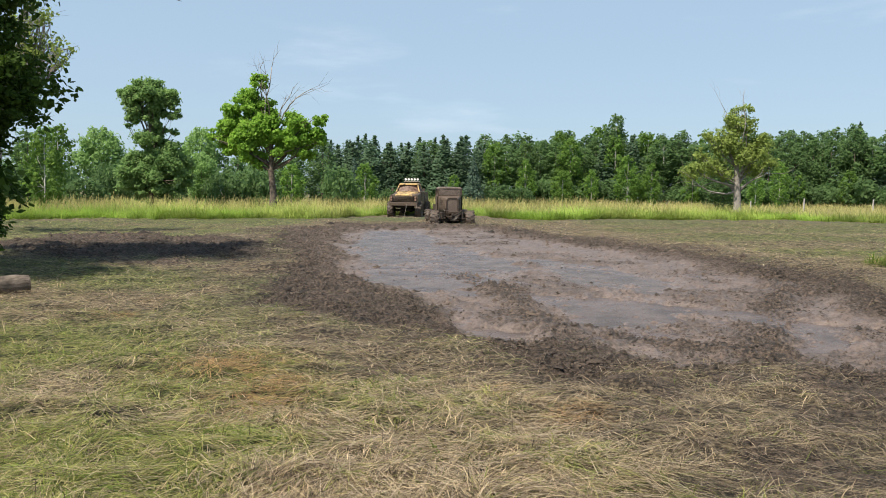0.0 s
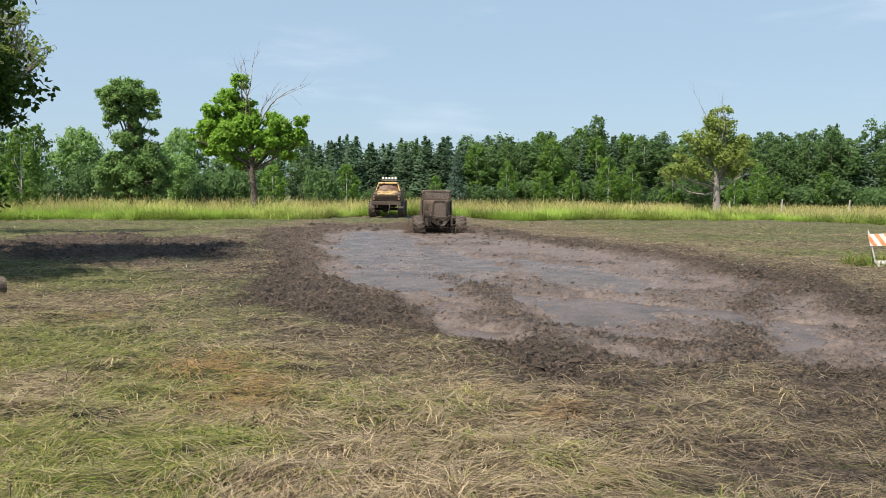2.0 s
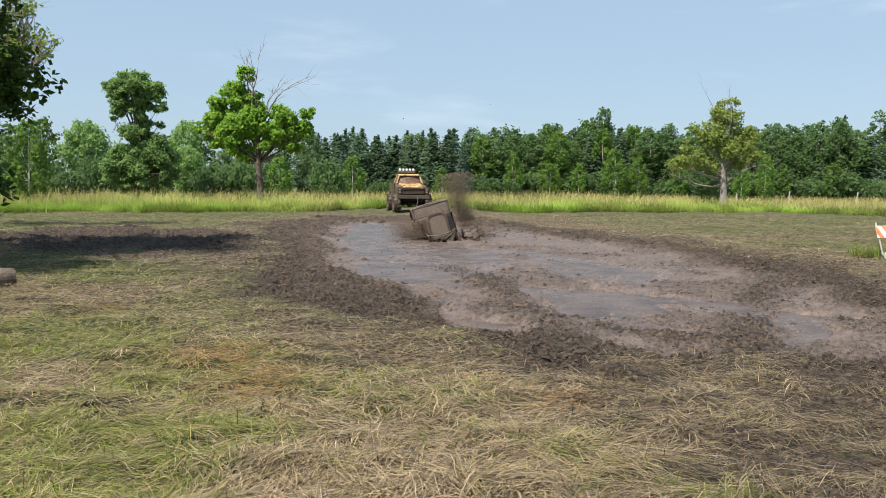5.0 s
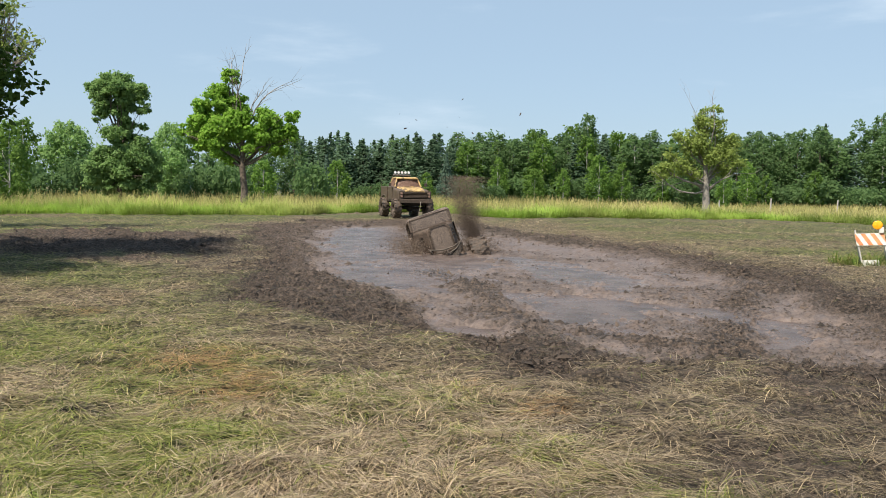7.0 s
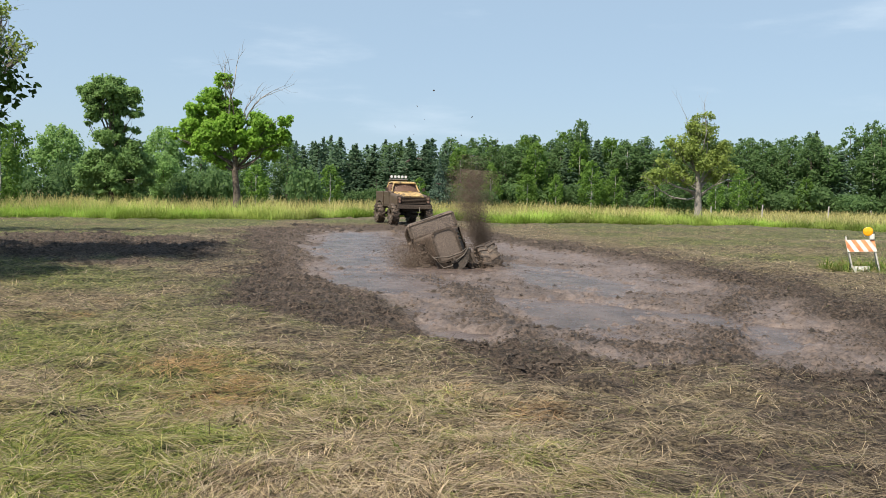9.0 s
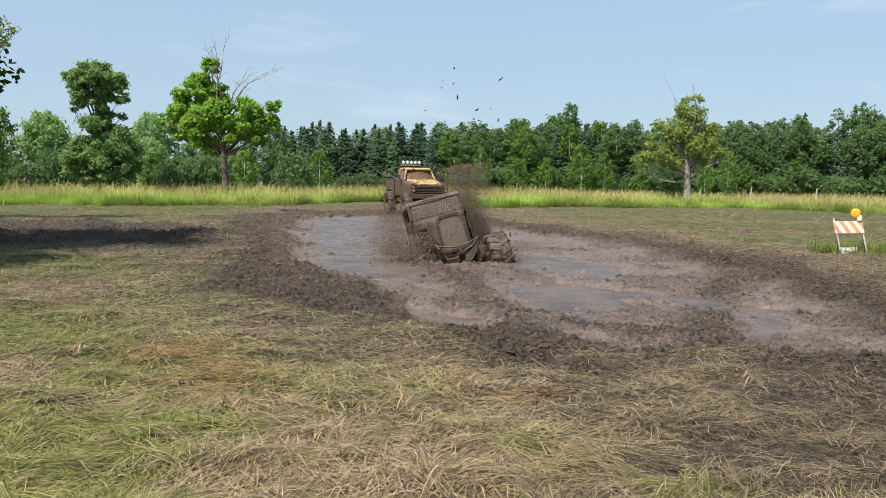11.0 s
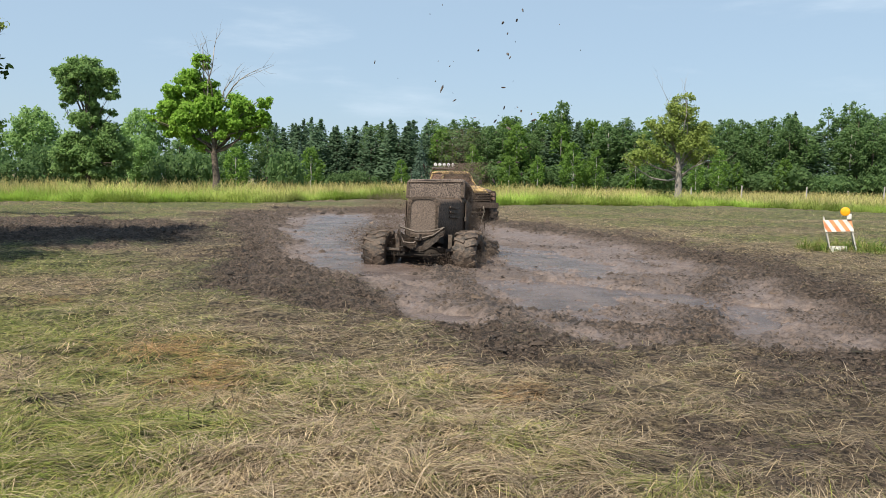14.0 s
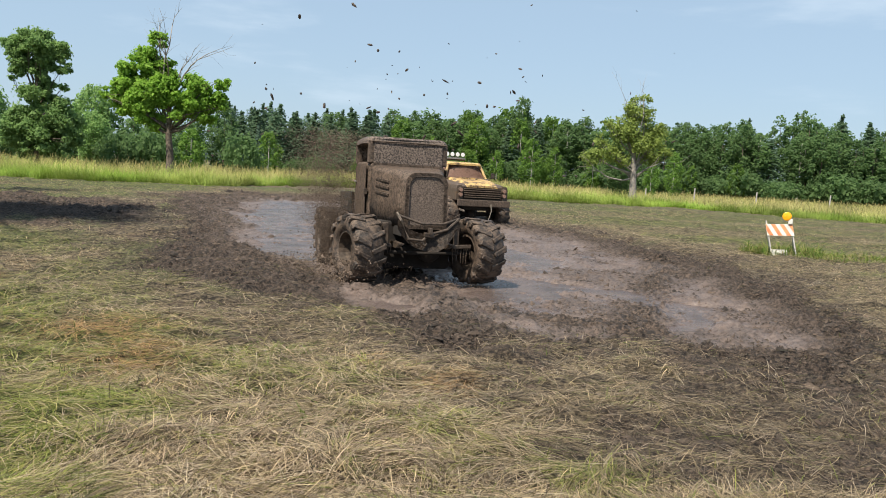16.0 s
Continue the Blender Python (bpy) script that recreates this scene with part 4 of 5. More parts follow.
M_mud = mud_material("caked_mud", (0.082, 0.054, 0.037), (0.142, 0.098, 0.071), (0.034, 0.022, 0.014), 20.0)
M_speckle = mud_material("speckled_mud", (0.165, 0.120, 0.093), (0.25, 0.19, 0.155), (0.020, 0.013, 0.010), 32.0, 0.65, 1.0, 0.03)
M_clog = mud_material("clogged_mud", (0.135, 0.097, 0.074), (0.185, 0.137, 0.108), (0.050, 0.034, 0.025), 48.0, 0.7, 1.0, 0.02)
M_wetmud = mud_material("wet_mud", (0.055, 0.036, 0.024), (0.105, 0.071, 0.050), (0.024, 0.016, 0.011), 16.0, 0.55, 0.9, 0.03)
# near-black: the shade under the trucks is put into this colour
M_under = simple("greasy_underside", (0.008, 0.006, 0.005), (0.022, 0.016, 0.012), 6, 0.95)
M_tyre = mud_material("muddy_rubber", (0.066, 0.044, 0.031), (0.128, 0.089, 0.064), (0.024, 0.017, 0.013), 9.0, 0.7, 0.9, 0.03)
M_iron = simple("muddy_iron", (0.03, 0.021, 0.015), (0.10, 0.072, 0.053), 14, 0.55, 0.15)
M_yellow = muddy_paint("yellow_paint", (0.46, 0.29, 0.10), (0.60, 0.41, 0.17), 0.51)
M_brownpaint = muddy_paint("mudded_paint", (0.12, 0.07, 0.03), (0.19, 0.11, 0.045), 0.38)
M_screen = muddy_paint("muddy_glass", (0.20, 0.11, 0.08), (0.30, 0.18, 0.13), 0.60)
M_chrome = simple("dull_chrome", (0.28, 0.25, 0.21), (0.5, 0.46, 0.42), 12, 0.3, 0.8, relief=0.1)
M_lens = simple("lamp_glass", (0.70, 0.71, 0.70), (0.86, 0.87, 0.86), 20, 0.12, 0.1, relief=0.0)
M_strap = simple("tow_strap", (0.20, 0.17, 0.14), (0.34, 0.30, 0.25), 30, 0.8)


def loft(sections, closed=True, caps=True):
    """A skin through rings of equal length."""
    bm = bmesh.new()
    rings = [[bm.verts.new(p) for p in s] for s in sections]
    n = len(rings[0])
    for a, b in zip(rings, rings[1:]):
        for i in range(n if closed else n - 1):
            j = (i + 1) % n
            bm.faces.new((a[i], a[j], b[j], b[i]))
    if caps:
        bm.faces.new(rings[0][::-1])
        bm.faces.new(rings[-1])
    return bm


def arch(y, half, z0, z1, r, steps=5, lean=0.0):
    """An upright outline with rounded top corners, at depth y."""
    pts = [(half, z0)]
    for i in range(steps + 1):
        a = math.pi / 2 * i / steps
        pts.append((half - r + r * math.cos(a), z1 - r + r * math.sin(a)))
    pts += [(-x, z) for x, z in reversed(pts)]
    return [(x, y + lean * (z - z0), z) for x, z in pts]


def solid(bm_maker):
    bm = bmesh.new()
    bm_maker(bm)
    return bm


def tyre_wheel(parent, x, y, z, radius, width, rim_r, lugs, seed, tyre_mat):
    """A wheel with a lugged tyre and a deep rim, its axle along x."""
    hub = new("wheel")
    hub.parent = parent
    hub.location = (x, y, z)
    prof = [(-0.36, rim_r), (-0.48, rim_r + 0.05), (-0.5, (rim_r + radius) / 2), (-0.46, radius * 0.90), (-0.34, radius * 0.955), (0.0, radius * 0.965),
            (0.34, radius * 0.955), (0.46, radius * 0.90), (0.5, (rim_r + radius) / 2), (0.48, rim_r + 0.05), (0.36, rim_r)]
    rings = []
    for k in range(30):
        a = 2 * math.pi * k / 30
        rings.append([(px * width, r * math.cos(a), r * math.sin(a)) for px, r in prof])
    bm = loft(rings + [rings[0]], closed=False, caps=False)
    bmesh.ops.remove_doubles(bm, verts=bm.verts[:], dist=0.0005)
    tyre = part("tyre", bm, tyre_mat, hub, "mud-caked deep-lugged tyre", smooth=True, rough=0.012, seed=seed)
    bm = bmesh.new()
    for k in range(lugs):
        for s in (-1, 1):
            a = 2 * math.pi * (k + (0.5 if s > 0 else 0)) / lugs
            turn = Matrix.Rotation(a, 4, "X")
            box(bm, -0.27 * width, 0.27 * width, -0.042, 0.042, radius * 0.93, radius * 0.99, turn @ pose(s * 0.245 * width, 0, 0, 0, 0, s * 24))
            box(bm, -0.03, 0.03, -0.05, 0.05, radius * 0.80, radius * 0.95, turn @ pose(s * 0.485 * width, 0.05, 0))
    part("tread", bm, tyre_mat, tyre, bevel=0.018, rough=0.03, seed=seed + 3)
    bm = bmesh.new()
    out = 1 if x > 0 else -1
    rr = []
    for k in range(20):
        a = 2 * math.pi * k / 20
        rr.append([(px * width * out, r * math.cos(a), r * math.sin(a)) for px, r in
                   ((0.40, rim_r + 0.02), (0.42, rim_r - 0.02), (0.05, rim_r - 0.06), (0.02, rim_r * 0.35), (0.16, rim_r * 0.30), (0.16, 0.03), (-0.1, 0.03), (-0.1, rim_r - 0.05), (-0.42, rim_r - 0.03), (-0.40, rim_r + 0.02))])
    bm = loft(rr + [rr[0]], closed=False, caps=False)
    bmesh.ops.remove_doubles(bm, verts=bm.verts[:], dist=0.0005)
    rim = part("rim", bm, M_iron, hub, "deep muddy steel rim", smooth=False)
    bm = bmesh.new()
    for k in range(6):
        a = 2 * math.pi * k / 6
        cyl(bm, (out * 0.02 * width, rim_r * 0.55 * math.cos(a), rim_r * 0.55 * math.sin(a)), (out * (0.02 * width + 0.035), rim_r * 0.55 * math.cos(a), rim_r * 0.55 * math.sin(a)), 0.018, seg=6)
    part("nut_ring", bm, M_iron, rim)
    return hub


def sheet(nx, nz, fn, thick=0.012):
    """A thin bent plate over a grid, given as fn(s, t) with s and t from 0 to 1."""
    bm = bmesh.new()
    g = [[bm.verts.new(fn(i / nx, j / nz)) for i in range(nx + 1)] for j in range(nz + 1)]
    for j in range(nz):
        for i in range(nx):
            bm.faces.new((g[j][i], g[j][i + 1], g[j + 1][i + 1], g[j + 1][i]))
    bmesh.ops.solidify(bm, geom=bm.faces[:], thickness=thick)
    return bm


def pipe(pts, r, seg=8):
    v, f = [], []
    tube(v, f, pts, [r] * len(pts), seg)
    bm = bmesh.new()
    vs = [bm.verts.new(p) for p in v]
    for q in f:
        bm.faces.new([vs[i] for i in q])
    return bm


def build_rat():
    root = new("mud_truck")
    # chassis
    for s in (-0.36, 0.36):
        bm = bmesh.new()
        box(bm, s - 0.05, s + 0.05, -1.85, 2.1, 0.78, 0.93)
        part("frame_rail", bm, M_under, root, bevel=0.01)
    for y in (-1.42, 1.45):
        bm = bmesh.new()
        cyl(bm, (-0.86, y, 0.54), (0.86, y, 0.54), 0.075)
        bmesh.ops.create_uvsphere(bm, u_segments=14, v_segments=10, radius=0.21, matrix=Matrix.Translation((0.18, y, 0.54)))
        part("axle", bm, M_under, root, smooth=True)
        for s in (-0.42, 0.42):
            bm = bmesh.new()
            for k in range(4):
                box(bm, s - 0.04, s + 0.04, y - 0.55 + 0.08 * k, y + 0.55 - 0.08 * k, 0.66 - 0.025 * k, 0.68 - 0.025 * k)
            part("leaf_spring", bm, M_iron, root)
    # added block filling the space under the truck, black for the shade there
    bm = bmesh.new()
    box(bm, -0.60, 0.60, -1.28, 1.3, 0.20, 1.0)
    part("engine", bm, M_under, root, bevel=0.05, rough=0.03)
    part("tie_rod", pipe([(-0.85, -1.62, 0.52), (0.0, -1.66, 0.50), (0.85, -1.62, 0.52)], 0.028), M_under, root)
    # hood between the grille and the cowl
    bm = loft([arch(-1.72, 0.33, 0.92, 1.79, 0.16, lean=0.03), arch(-1.35, 0.42, 0.92, 1.82, 0.12), arch(-0.9, 0.54, 0.92, 1.87, 0.11), arch(-0.5, 0.66, 0.92, 1.92, 0.12)])
    bmesh.ops.subdivide_edges(bm, edges=bm.edges[:], cuts=1)
    hood = part("hood", bm, M_mud, root, "narrow tapering hood caked in mud", smooth=True, rough=0.02)
    for s in (-1, 1):
        for k in range(3):
            bm = bmesh.new()
            x = 0.435 + 0.02
            box(bm, -0.012, 0.03, -0.24, 0.24, -0.022, 0.022)
            ob = part("louvre", bm, M_wetmud, hood, bevel=0.006)
            ob.matrix_basis = pose(s * 0.545, -0.92, 1.66 - 0.11 * k, 4, 0, -s * 15)
    # grille shell and its clogged core
    outer = arch(-1.80, 0.36, 0.90, 1.81, 0.20, 7, 0.03)
    bm = bmesh.new()
    inner = arch(-1.80, 0.285, 0.97, 1.75, 0.15, 7, 0.03)
    a = [bm.verts.new(p) for p in outer]
    b = [bm.verts.new(p) for p in inner]
    for i in range(len(a)):
        j = (i + 1) % len(a)
        bm.faces.new((a[i], a[j], b[j], b[i]))
    bmesh.ops.solidify(bm, geom=bm.faces[:], thickness=-0.10)
    part("grille_shell", bm, M_mud, root, "rounded radiator shell", bevel=0.012, rough=0.008)
    bm = loft([arch(-1.775, 0.295, 0.96, 1.76, 0.15, 7, 0.03), arch(-1.71, 0.295, 0.96, 1.76, 0.15, 7, 0.03)])
    core = part("grille_core", bm, M_clog, root, "radiator grille clogged with speckled mud")
    # cab
    bm = loft([arch(-0.52, 0.66, 0.92, 1.96, 0.10), arch(-0.3, 0.71, 0.86, 1.98, 0.06), arch(0.55, 0.72, 0.86, 1.98, 0.06), arch(0.80, 0.66, 0.92, 1.98, 0.10)])
    cab = part("cab", bm, M_mud, root, "old square cab caked in brown mud", smooth=False, rough=0.02)
    for x, y0, y1 in ((-0.66, -0.46, -0.40), (0.66, -0.46, -0.40), (-0.66, 0.70, 0.64), (0.66, 0.70, 0.64)):
        bm = bmesh.new()
        box(bm, x - 0.055, x + 0.055, min(y0, y1) - 0.03, max(y0, y1) + 0.03, 1.95, 2.34)
        part("pillar", bm, M_mud, cab, bevel=0.015, rough=0.012)
    bm = loft([[(x * 0.95, -0.49, z) for x, _, z in arch(0, 0.72, 2.27, 2.38, 0.10)], [(x, -0.44, z + 0.03) for x, _, z in arch(0, 0.72, 2.25, 2.38, 0.12)],
               [(x, 0.1, z + 0.05) for x, _, z in arch(0, 0.73, 2.25, 2.39, 0.13)], [(x, 0.65, z + 0.03) for x, _, z in arch(0, 0.72, 2.25, 2.38, 0.12)],
               [(x * 0.92, 0.80, z) for x, _, z in arch(0, 0.72, 2.25, 2.33, 0.08)]])
    bmesh.ops.subdivide_edges(bm, edges=bm.edges[:], cuts=2)
    part("roof", bm, M_speckle, cab, "flat rounded roof with dried mud lumps", smooth=True, rough=0.022)
    bm = bmesh.new()
    box(bm, -0.62, 0.62, -0.505, -0.485, 1.93, 2.31)
    part("windscreen", bm, M_speckle, cab, "windscreen covered in speckled mud")
    bm = bmesh.new()
    box(bm, -0.61, 0.61, 0.655, 0.675, 1.94, 2.30)
    part("back_window", bm, M_speckle, cab)
    part("visor_rail", pipe([(-0.66, -0.505, 2.325), (0, -0.52, 2.335), (0.66, -0.505, 2.325)], 0.016), M_mud, cab)
    for s in (-1, 1):
        bm = bmesh.new()
        box(bm, -0.012, 0.012, -0.40, 0.46, 0.98, 1.90)
        door = part("door", bm, M_mud, cab, bevel=0.01, rough=0.01)
        door.location = (s * 0.735, 0, 0)
        bm = bmesh.new()
        cyl(bm, (0, 0.30, 1.62), (0, 0.42, 1.62), 0.014, seg=8)
        h = part("door_handle", bm, M_chrome, door, "worn metal door handle")
        h.location = (s * 0.035, 0, 0)
        for y in (-0.42,):
            bm = bmesh.new()
            box(bm, -0.03, 0.03, -0.03, 0.03, 0, 0.10)
            ob = part("hinge", bm, M_iron, cab, bevel=0.008)
            ob.location = (s * 0.735, y, 1.40)
        part("inner_guard", sheet(6, 5, lambda a, b, s=s: (s * (0.38 + 0.05 * b), -1.55 + 1.05 * a, 0.98 + 0.16 * b + 0.03 * math.sin(9 * a))), M_wetmud, root, rough=0.02)
    # short flat bed
    bm = bmesh.new()
    box(bm, -0.72, 0.72, 0.90, 2.25, 1.00, 1.10)
    bed = part("bed", bm, M_wetmud, root, "short muddy flat bed", bevel=0.02, rough=0.02)
    for s in (-0.70, 0.70):
        bm = bmesh.new()
        box(bm, s - 0.03, s + 0.03, 0.92, 2.22, 1.10, 1.42)
        part("bed_side", bm, M_wetmud, bed, bevel=0.01, rough=0.02)
    # the bent front bumper
    part("bumper", sheet(14, 4, lambda a, b: (-0.50 + 1.04 * a, -1.98 + 0.10 * math.sin(7 * a) * b - 0.05 * b, 1.04 - 0.20 * math.sin(math.pi * min(a * 1.05, 1)) - 0.30 * b * (0.45 + 0.5 * math.sin(math.pi * a))), 0.014), M_wetmud, root,
         "crumpled sagging front bumper", rough=0.035)
    part("bumper_brace", pipe([(-0.50, -1.90, 1.16), (-0.46, -2.03, 1.04), (-0.34, -2.08, 0.76), (-0.12, -2.08, 0.74), (0.02, -2.04, 0.84), (0.30, -2.02, 0.92), (0.50, -1.95, 1.08)], 0.024), M_iron, root, "bent steel brace bar")
    part("bumper_brace", pipe([(-0.48, -1.93, 1.12), (-0.1, -2.0, 1.00), (0.25, -2.0, 1.01), (0.53, -1.93, 1.10)], 0.022), M_iron, root)
    bm = bmesh.new()
    box(bm, -0.09, 0.06, -2.12, -2.02, 0.80, 0.87)
    box(bm, -0.03, 0.03, -2.16, -2.04, 0.84, 0.95)
    part("tow_hook", bm, M_iron, root, "forged tow hook", bevel=0.012, rough=0.01)
    for s in (-1, 1):
        bm = bmesh.new()
        box(bm, s * 0.60 - 0.05, s * 0.60 + 0.05, -1.60, -1.48, 0.50, 0.98)
        part("shackle", bm, M_iron, root, bevel=0.012, rough=0.02)
        bm = bmesh.new()
        box(bm, min(s * 0.52, s * 0.84), max(s * 0.52, s * 0.84), -1.70, -1.62, 0.60, 0.66)
        part("steering_arm", bm, M_iron, root, bevel=0.01, rough=0.02)
        bm = bmesh.new()
        rs_ = random.Random(5 + s)
        for k in range(7):
            x = s * (0.52 + 0.05 * k)
            cyl(bm, (x, -1.66, 0.62), (x + rs_.uniform(-0.03, 0.03), -1.67, 0.62 - rs_.uniform(0.10, 0.32)), 0.014, 0.004, 5)
        part("mud_drip", bm, M_wetmud, root, "strings of wet mud and roots")
    wheels = []
    for k, (x, y, r) in enumerate(((-1.02, -1.42, 0.56), (1.02, -1.42, 0.56), (-1.02, 1.45, 0.56), (1.02, 1.45, 0.56))):
        wheels.append(tyre_wheel(root, x, y, 0.54, r, 0.50, 0.28, 15, k, M_tyre))
    tagged(root, "mud-caked vintage hot-rod truck with narrow grille and huge tyres", "truck")
    return root, wheels


def build_pickup():
    root = new("pickup_truck")
    for s in (-0.42, 0.42):
        bm = bmesh.new()
        box(bm, s - 0.05, s + 0.05, -2.2, 2.4, 0.88, 1.04)
        part("frame_rail", bm, M_under, root, bevel=0.01)
    for y in (-1.5, 1.55):
        bm = bmesh.new()
        cyl(bm, (-0.8, y, 0.6), (0.8, y, 0.6), 0.08)
        bmesh.ops.create_uvsphere(bm, u_segments=14, v_segments=10, radius=0.22, matrix=Matrix.Translation((-0.15, y, 0.6)))
        part("axle", bm, M_under, root, smooth=True)
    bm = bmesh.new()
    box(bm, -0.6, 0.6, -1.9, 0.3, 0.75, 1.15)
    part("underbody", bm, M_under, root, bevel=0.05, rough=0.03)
    # nose with fenders over the wheels
    bm = loft([arch(-2.12, 0.86, 1.12, 1.60, 0.14), arch(-1.95, 0.95, 1.08, 1.68, 0.16), arch(-1.2, 0.97, 1.08, 1.74, 0.14), arch(-0.62, 0.96, 1.05, 1.80, 0.12)])
    nose = part("front_body", bm, M_brownpaint, root, "mud-covered front fenders and nose", rough=0.012)
    bm = loft([[(0.60, -2.16, 1.56), (0.55, -2.16, 1.63), (-0.55, -2.16, 1.63), (-0.60, -2.16, 1.56)], [(0.66, -1.9, 1.66), (0.58, -1.9, 1.74), (-0.58, -1.9, 1.74), (-0.66, -1.9, 1.66)],
               [(0.72, -1.3, 1.72), (0.62, -1.3, 1.82), (-0.62, -1.3, 1.82), (-0.72, -1.3, 1.72)], [(0.76, -0.60, 1.78), (0.66, -0.60, 1.87), (-0.66, -0.60, 1.87), (-0.76, -0.60, 1.78)]])
    bmesh.ops.subdivide_edges(bm, edges=bm.edges[:], cuts=2)
    hood = part("hood", bm, M_yellow, root, "yellow hood spattered with mud", rough=0.012)
    for x in (-0.2, 0.2):
        bm = bmesh.new()
        box(bm, x - 0.14, x + 0.14, -0.95, -0.72, 1.84, 1.90)
        part("hood_scoop", bm, M_yellow, hood, bevel=0.015)
    for s in (-1, 1):
        bm = loft([[(s * (0.80 + 0.19 * c), y, 1.12 + 0.50 * h) for c, h in ((0, 0), (1, 0), (1.0, 0.75), (0.85, 1.0), (0, 1.05))] for y in (-2.16, -2.0, -1.6)])
        part("fender", bm, M_brownpaint, nose, rough=0.012)
        for k in (0, 1):
            bm = bmesh.new()
            cyl(bm, (s * 0.84, -2.24, 1.47 - 0.17 * k), (s * 0.84, -2.12, 1.47 - 0.17 * k), 0.078, 0.088, 18)
            hl = part("headlight", bm, M_mud, nose, "muddy round headlight", smooth=False)
            bm = bmesh.new()
            cyl(bm, (s * 0.84, -2.25, 1.47 - 0.17 * k), (s * 0.84, -2.235, 1.47 - 0.17 * k), 0.06, 0.068, 16)
            part("headlight_lens", bm, M_screen, hl)
    for k in range(5):
        bm = bmesh.new()
        box(bm, -0.70, 0.70, -2.20, -2.14, 1.20 + 0.075 * k, 1.235 + 0.075 * k)
        part("grille_bar", bm, M_mud if k in (1, 3) else M_brownpaint, nose, bevel=0.008, rough=0.006, seed=k)
    bm = bmesh.new()
    box(bm, -0.72, 0.72, -2.13, -2.10, 1.16, 1.56)
    part("grille_back", bm, M_under, nose)
    bm = bmesh.new()
    box(bm, -1.0, 1.0, -2.40, -2.28, 0.90, 1.14)
    bump_ = part("bumper", bm, M_mud, root, "broad steel bumper coated in mud", bevel=0.02, rough=0.02)
    for s in (-0.5, 0.5):
        bm = bmesh.new()
        box(bm, s - 0.06, s + 0.06, -2.30, -2.0, 0.93, 1.04)
        part("bumper_bracket", bm, M_under, bump_)
    part("tow_strap", pipe([(0.25, -2.42, 1.0), (0.24, -2.5, 0.75), (0.18, -2.46, 0.5), (0.12, -2.40, 0.22)], 0.013, 6), M_strap, root, "hanging pale tow strap")
    # cab
    bm = loft([arch(-0.64, 0.90, 1.05, 1.86, 0.10), arch(-0.5, 0.95, 1.02, 1.90, 0.07), arch(0.75, 0.95, 1.02, 1.90, 0.07), arch(0.85, 0.92, 1.02, 1.90, 0.08)])
    cab = part("cab", bm, M_brownpaint, root, "brown mudded cab body", rough=0.01)
    for x, y, dx, dy in ((-0.82, -0.55, 0.18, 0.26), (0.82, -0.55, -0.18, 0.26), (-0.82, 0.78, 0.18, -0.06), (0.82, 0.78, -0.18, -0.06)):
        part("pillar", pipe([(x, y, 1.86), (x + dx * 0.5, y + dy * 0.5, 2.13), (x + dx, y + dy, 2.38)], 0.05), M_yellow, cab)
    bm = loft([[(x, -0.42, z) for x, _, z in arch(0, 0.64, 2.34, 2.40, 0.05)], [(x, -0.30, z + 0.03) for x, _, z in arch(0, 0.69, 2.33, 2.42, 0.08)], [(x, 0.25, z + 0.05) for x, _, z in arch(0, 0.70, 2.33, 2.42, 0.08)],
               [(x, 0.75, z + 0.02) for x, _, z in arch(0, 0.69, 2.33, 2.42, 0.08)], [(x, 0.84, z - 0.02) for x, _, z in arch(0, 0.65, 2.33, 2.40, 0.06)]])
    part("roof", bm, M_yellow, cab, "yellow cab roof with mud splashes", smooth=False, rough=0.008)
    part("windscreen", sheet(6, 3, lambda a, b: (-0.80 + 1.6 * a - (a - 0.5) * 0.40 * b, -0.60 + 0.26 * b + 0.14 * (2 * a - 1) ** 2, 1.88 + 0.47 * b), 0.008), M_screen, cab, "wrapped windscreen smeared with reddish mud")
    part("back_window", sheet(2, 2, lambda a, b: (-0.66 + 1.32 * a, 0.80 - 0.05 * b, 1.90 + 0.45 * b), 0.008), M_screen, cab)
    for s in (-1, 1):
        bm = bmesh.new()
        box(bm, -0.012, 0.012, -0.42, 0.62, 1.10, 1.86)
        door = part("door", bm, M_brownpaint, cab, bevel=0.01)
        door.location = (s * 0.962, 0, 0)
        bm = bmesh.new()
        box(bm, -0.015, 0.015, 0.44, 0.56, 1.62, 1.65)
        h = part("door_handle", bm, M_chrome, door, bevel=0.005)
        h.location = (s * 0.025, 0, 0)
        part("side_window", sheet(2, 2, lambda a, b, s=s: (s * (0.86 - 0.20 * b), -0.34 + 0.98 * a + 0.12 * b * (1 - a), 1.89 + 0.44 * b), 0.006), M_screen, cab)
        part("mirror_arm", pipe([(s * 0.96, -0.45, 1.80), (s * 1.12, -0.50, 1.95)], 0.012, 5), M_iron, cab)
        bm = bmesh.new()
        box(bm, s * 1.12 - 0.08, s * 1.12 + 0.08, -0.53, -0.49, 1.90, 2.10)
        part("mirror", bm, M_iron, cab, bevel=0.012)
        # long bed side with its wheel opening
        bm = bmesh.new()
        box(bm, -0.03, 0.03, 0.92, 2.55, 1.32, 1.84)
        box(bm, -0.03, 0.03, 0.92, 1.02, 1.02, 1.34)
        box(bm, -0.03, 0.03, 2.18, 2.55, 1.06, 1.34)
        side = part("bed_side", bm, M_brownpaint, root, "long mud-splashed bed side", bevel=0.012, rough=0.01)
        side.location = (s * 0.93, 0, 0)
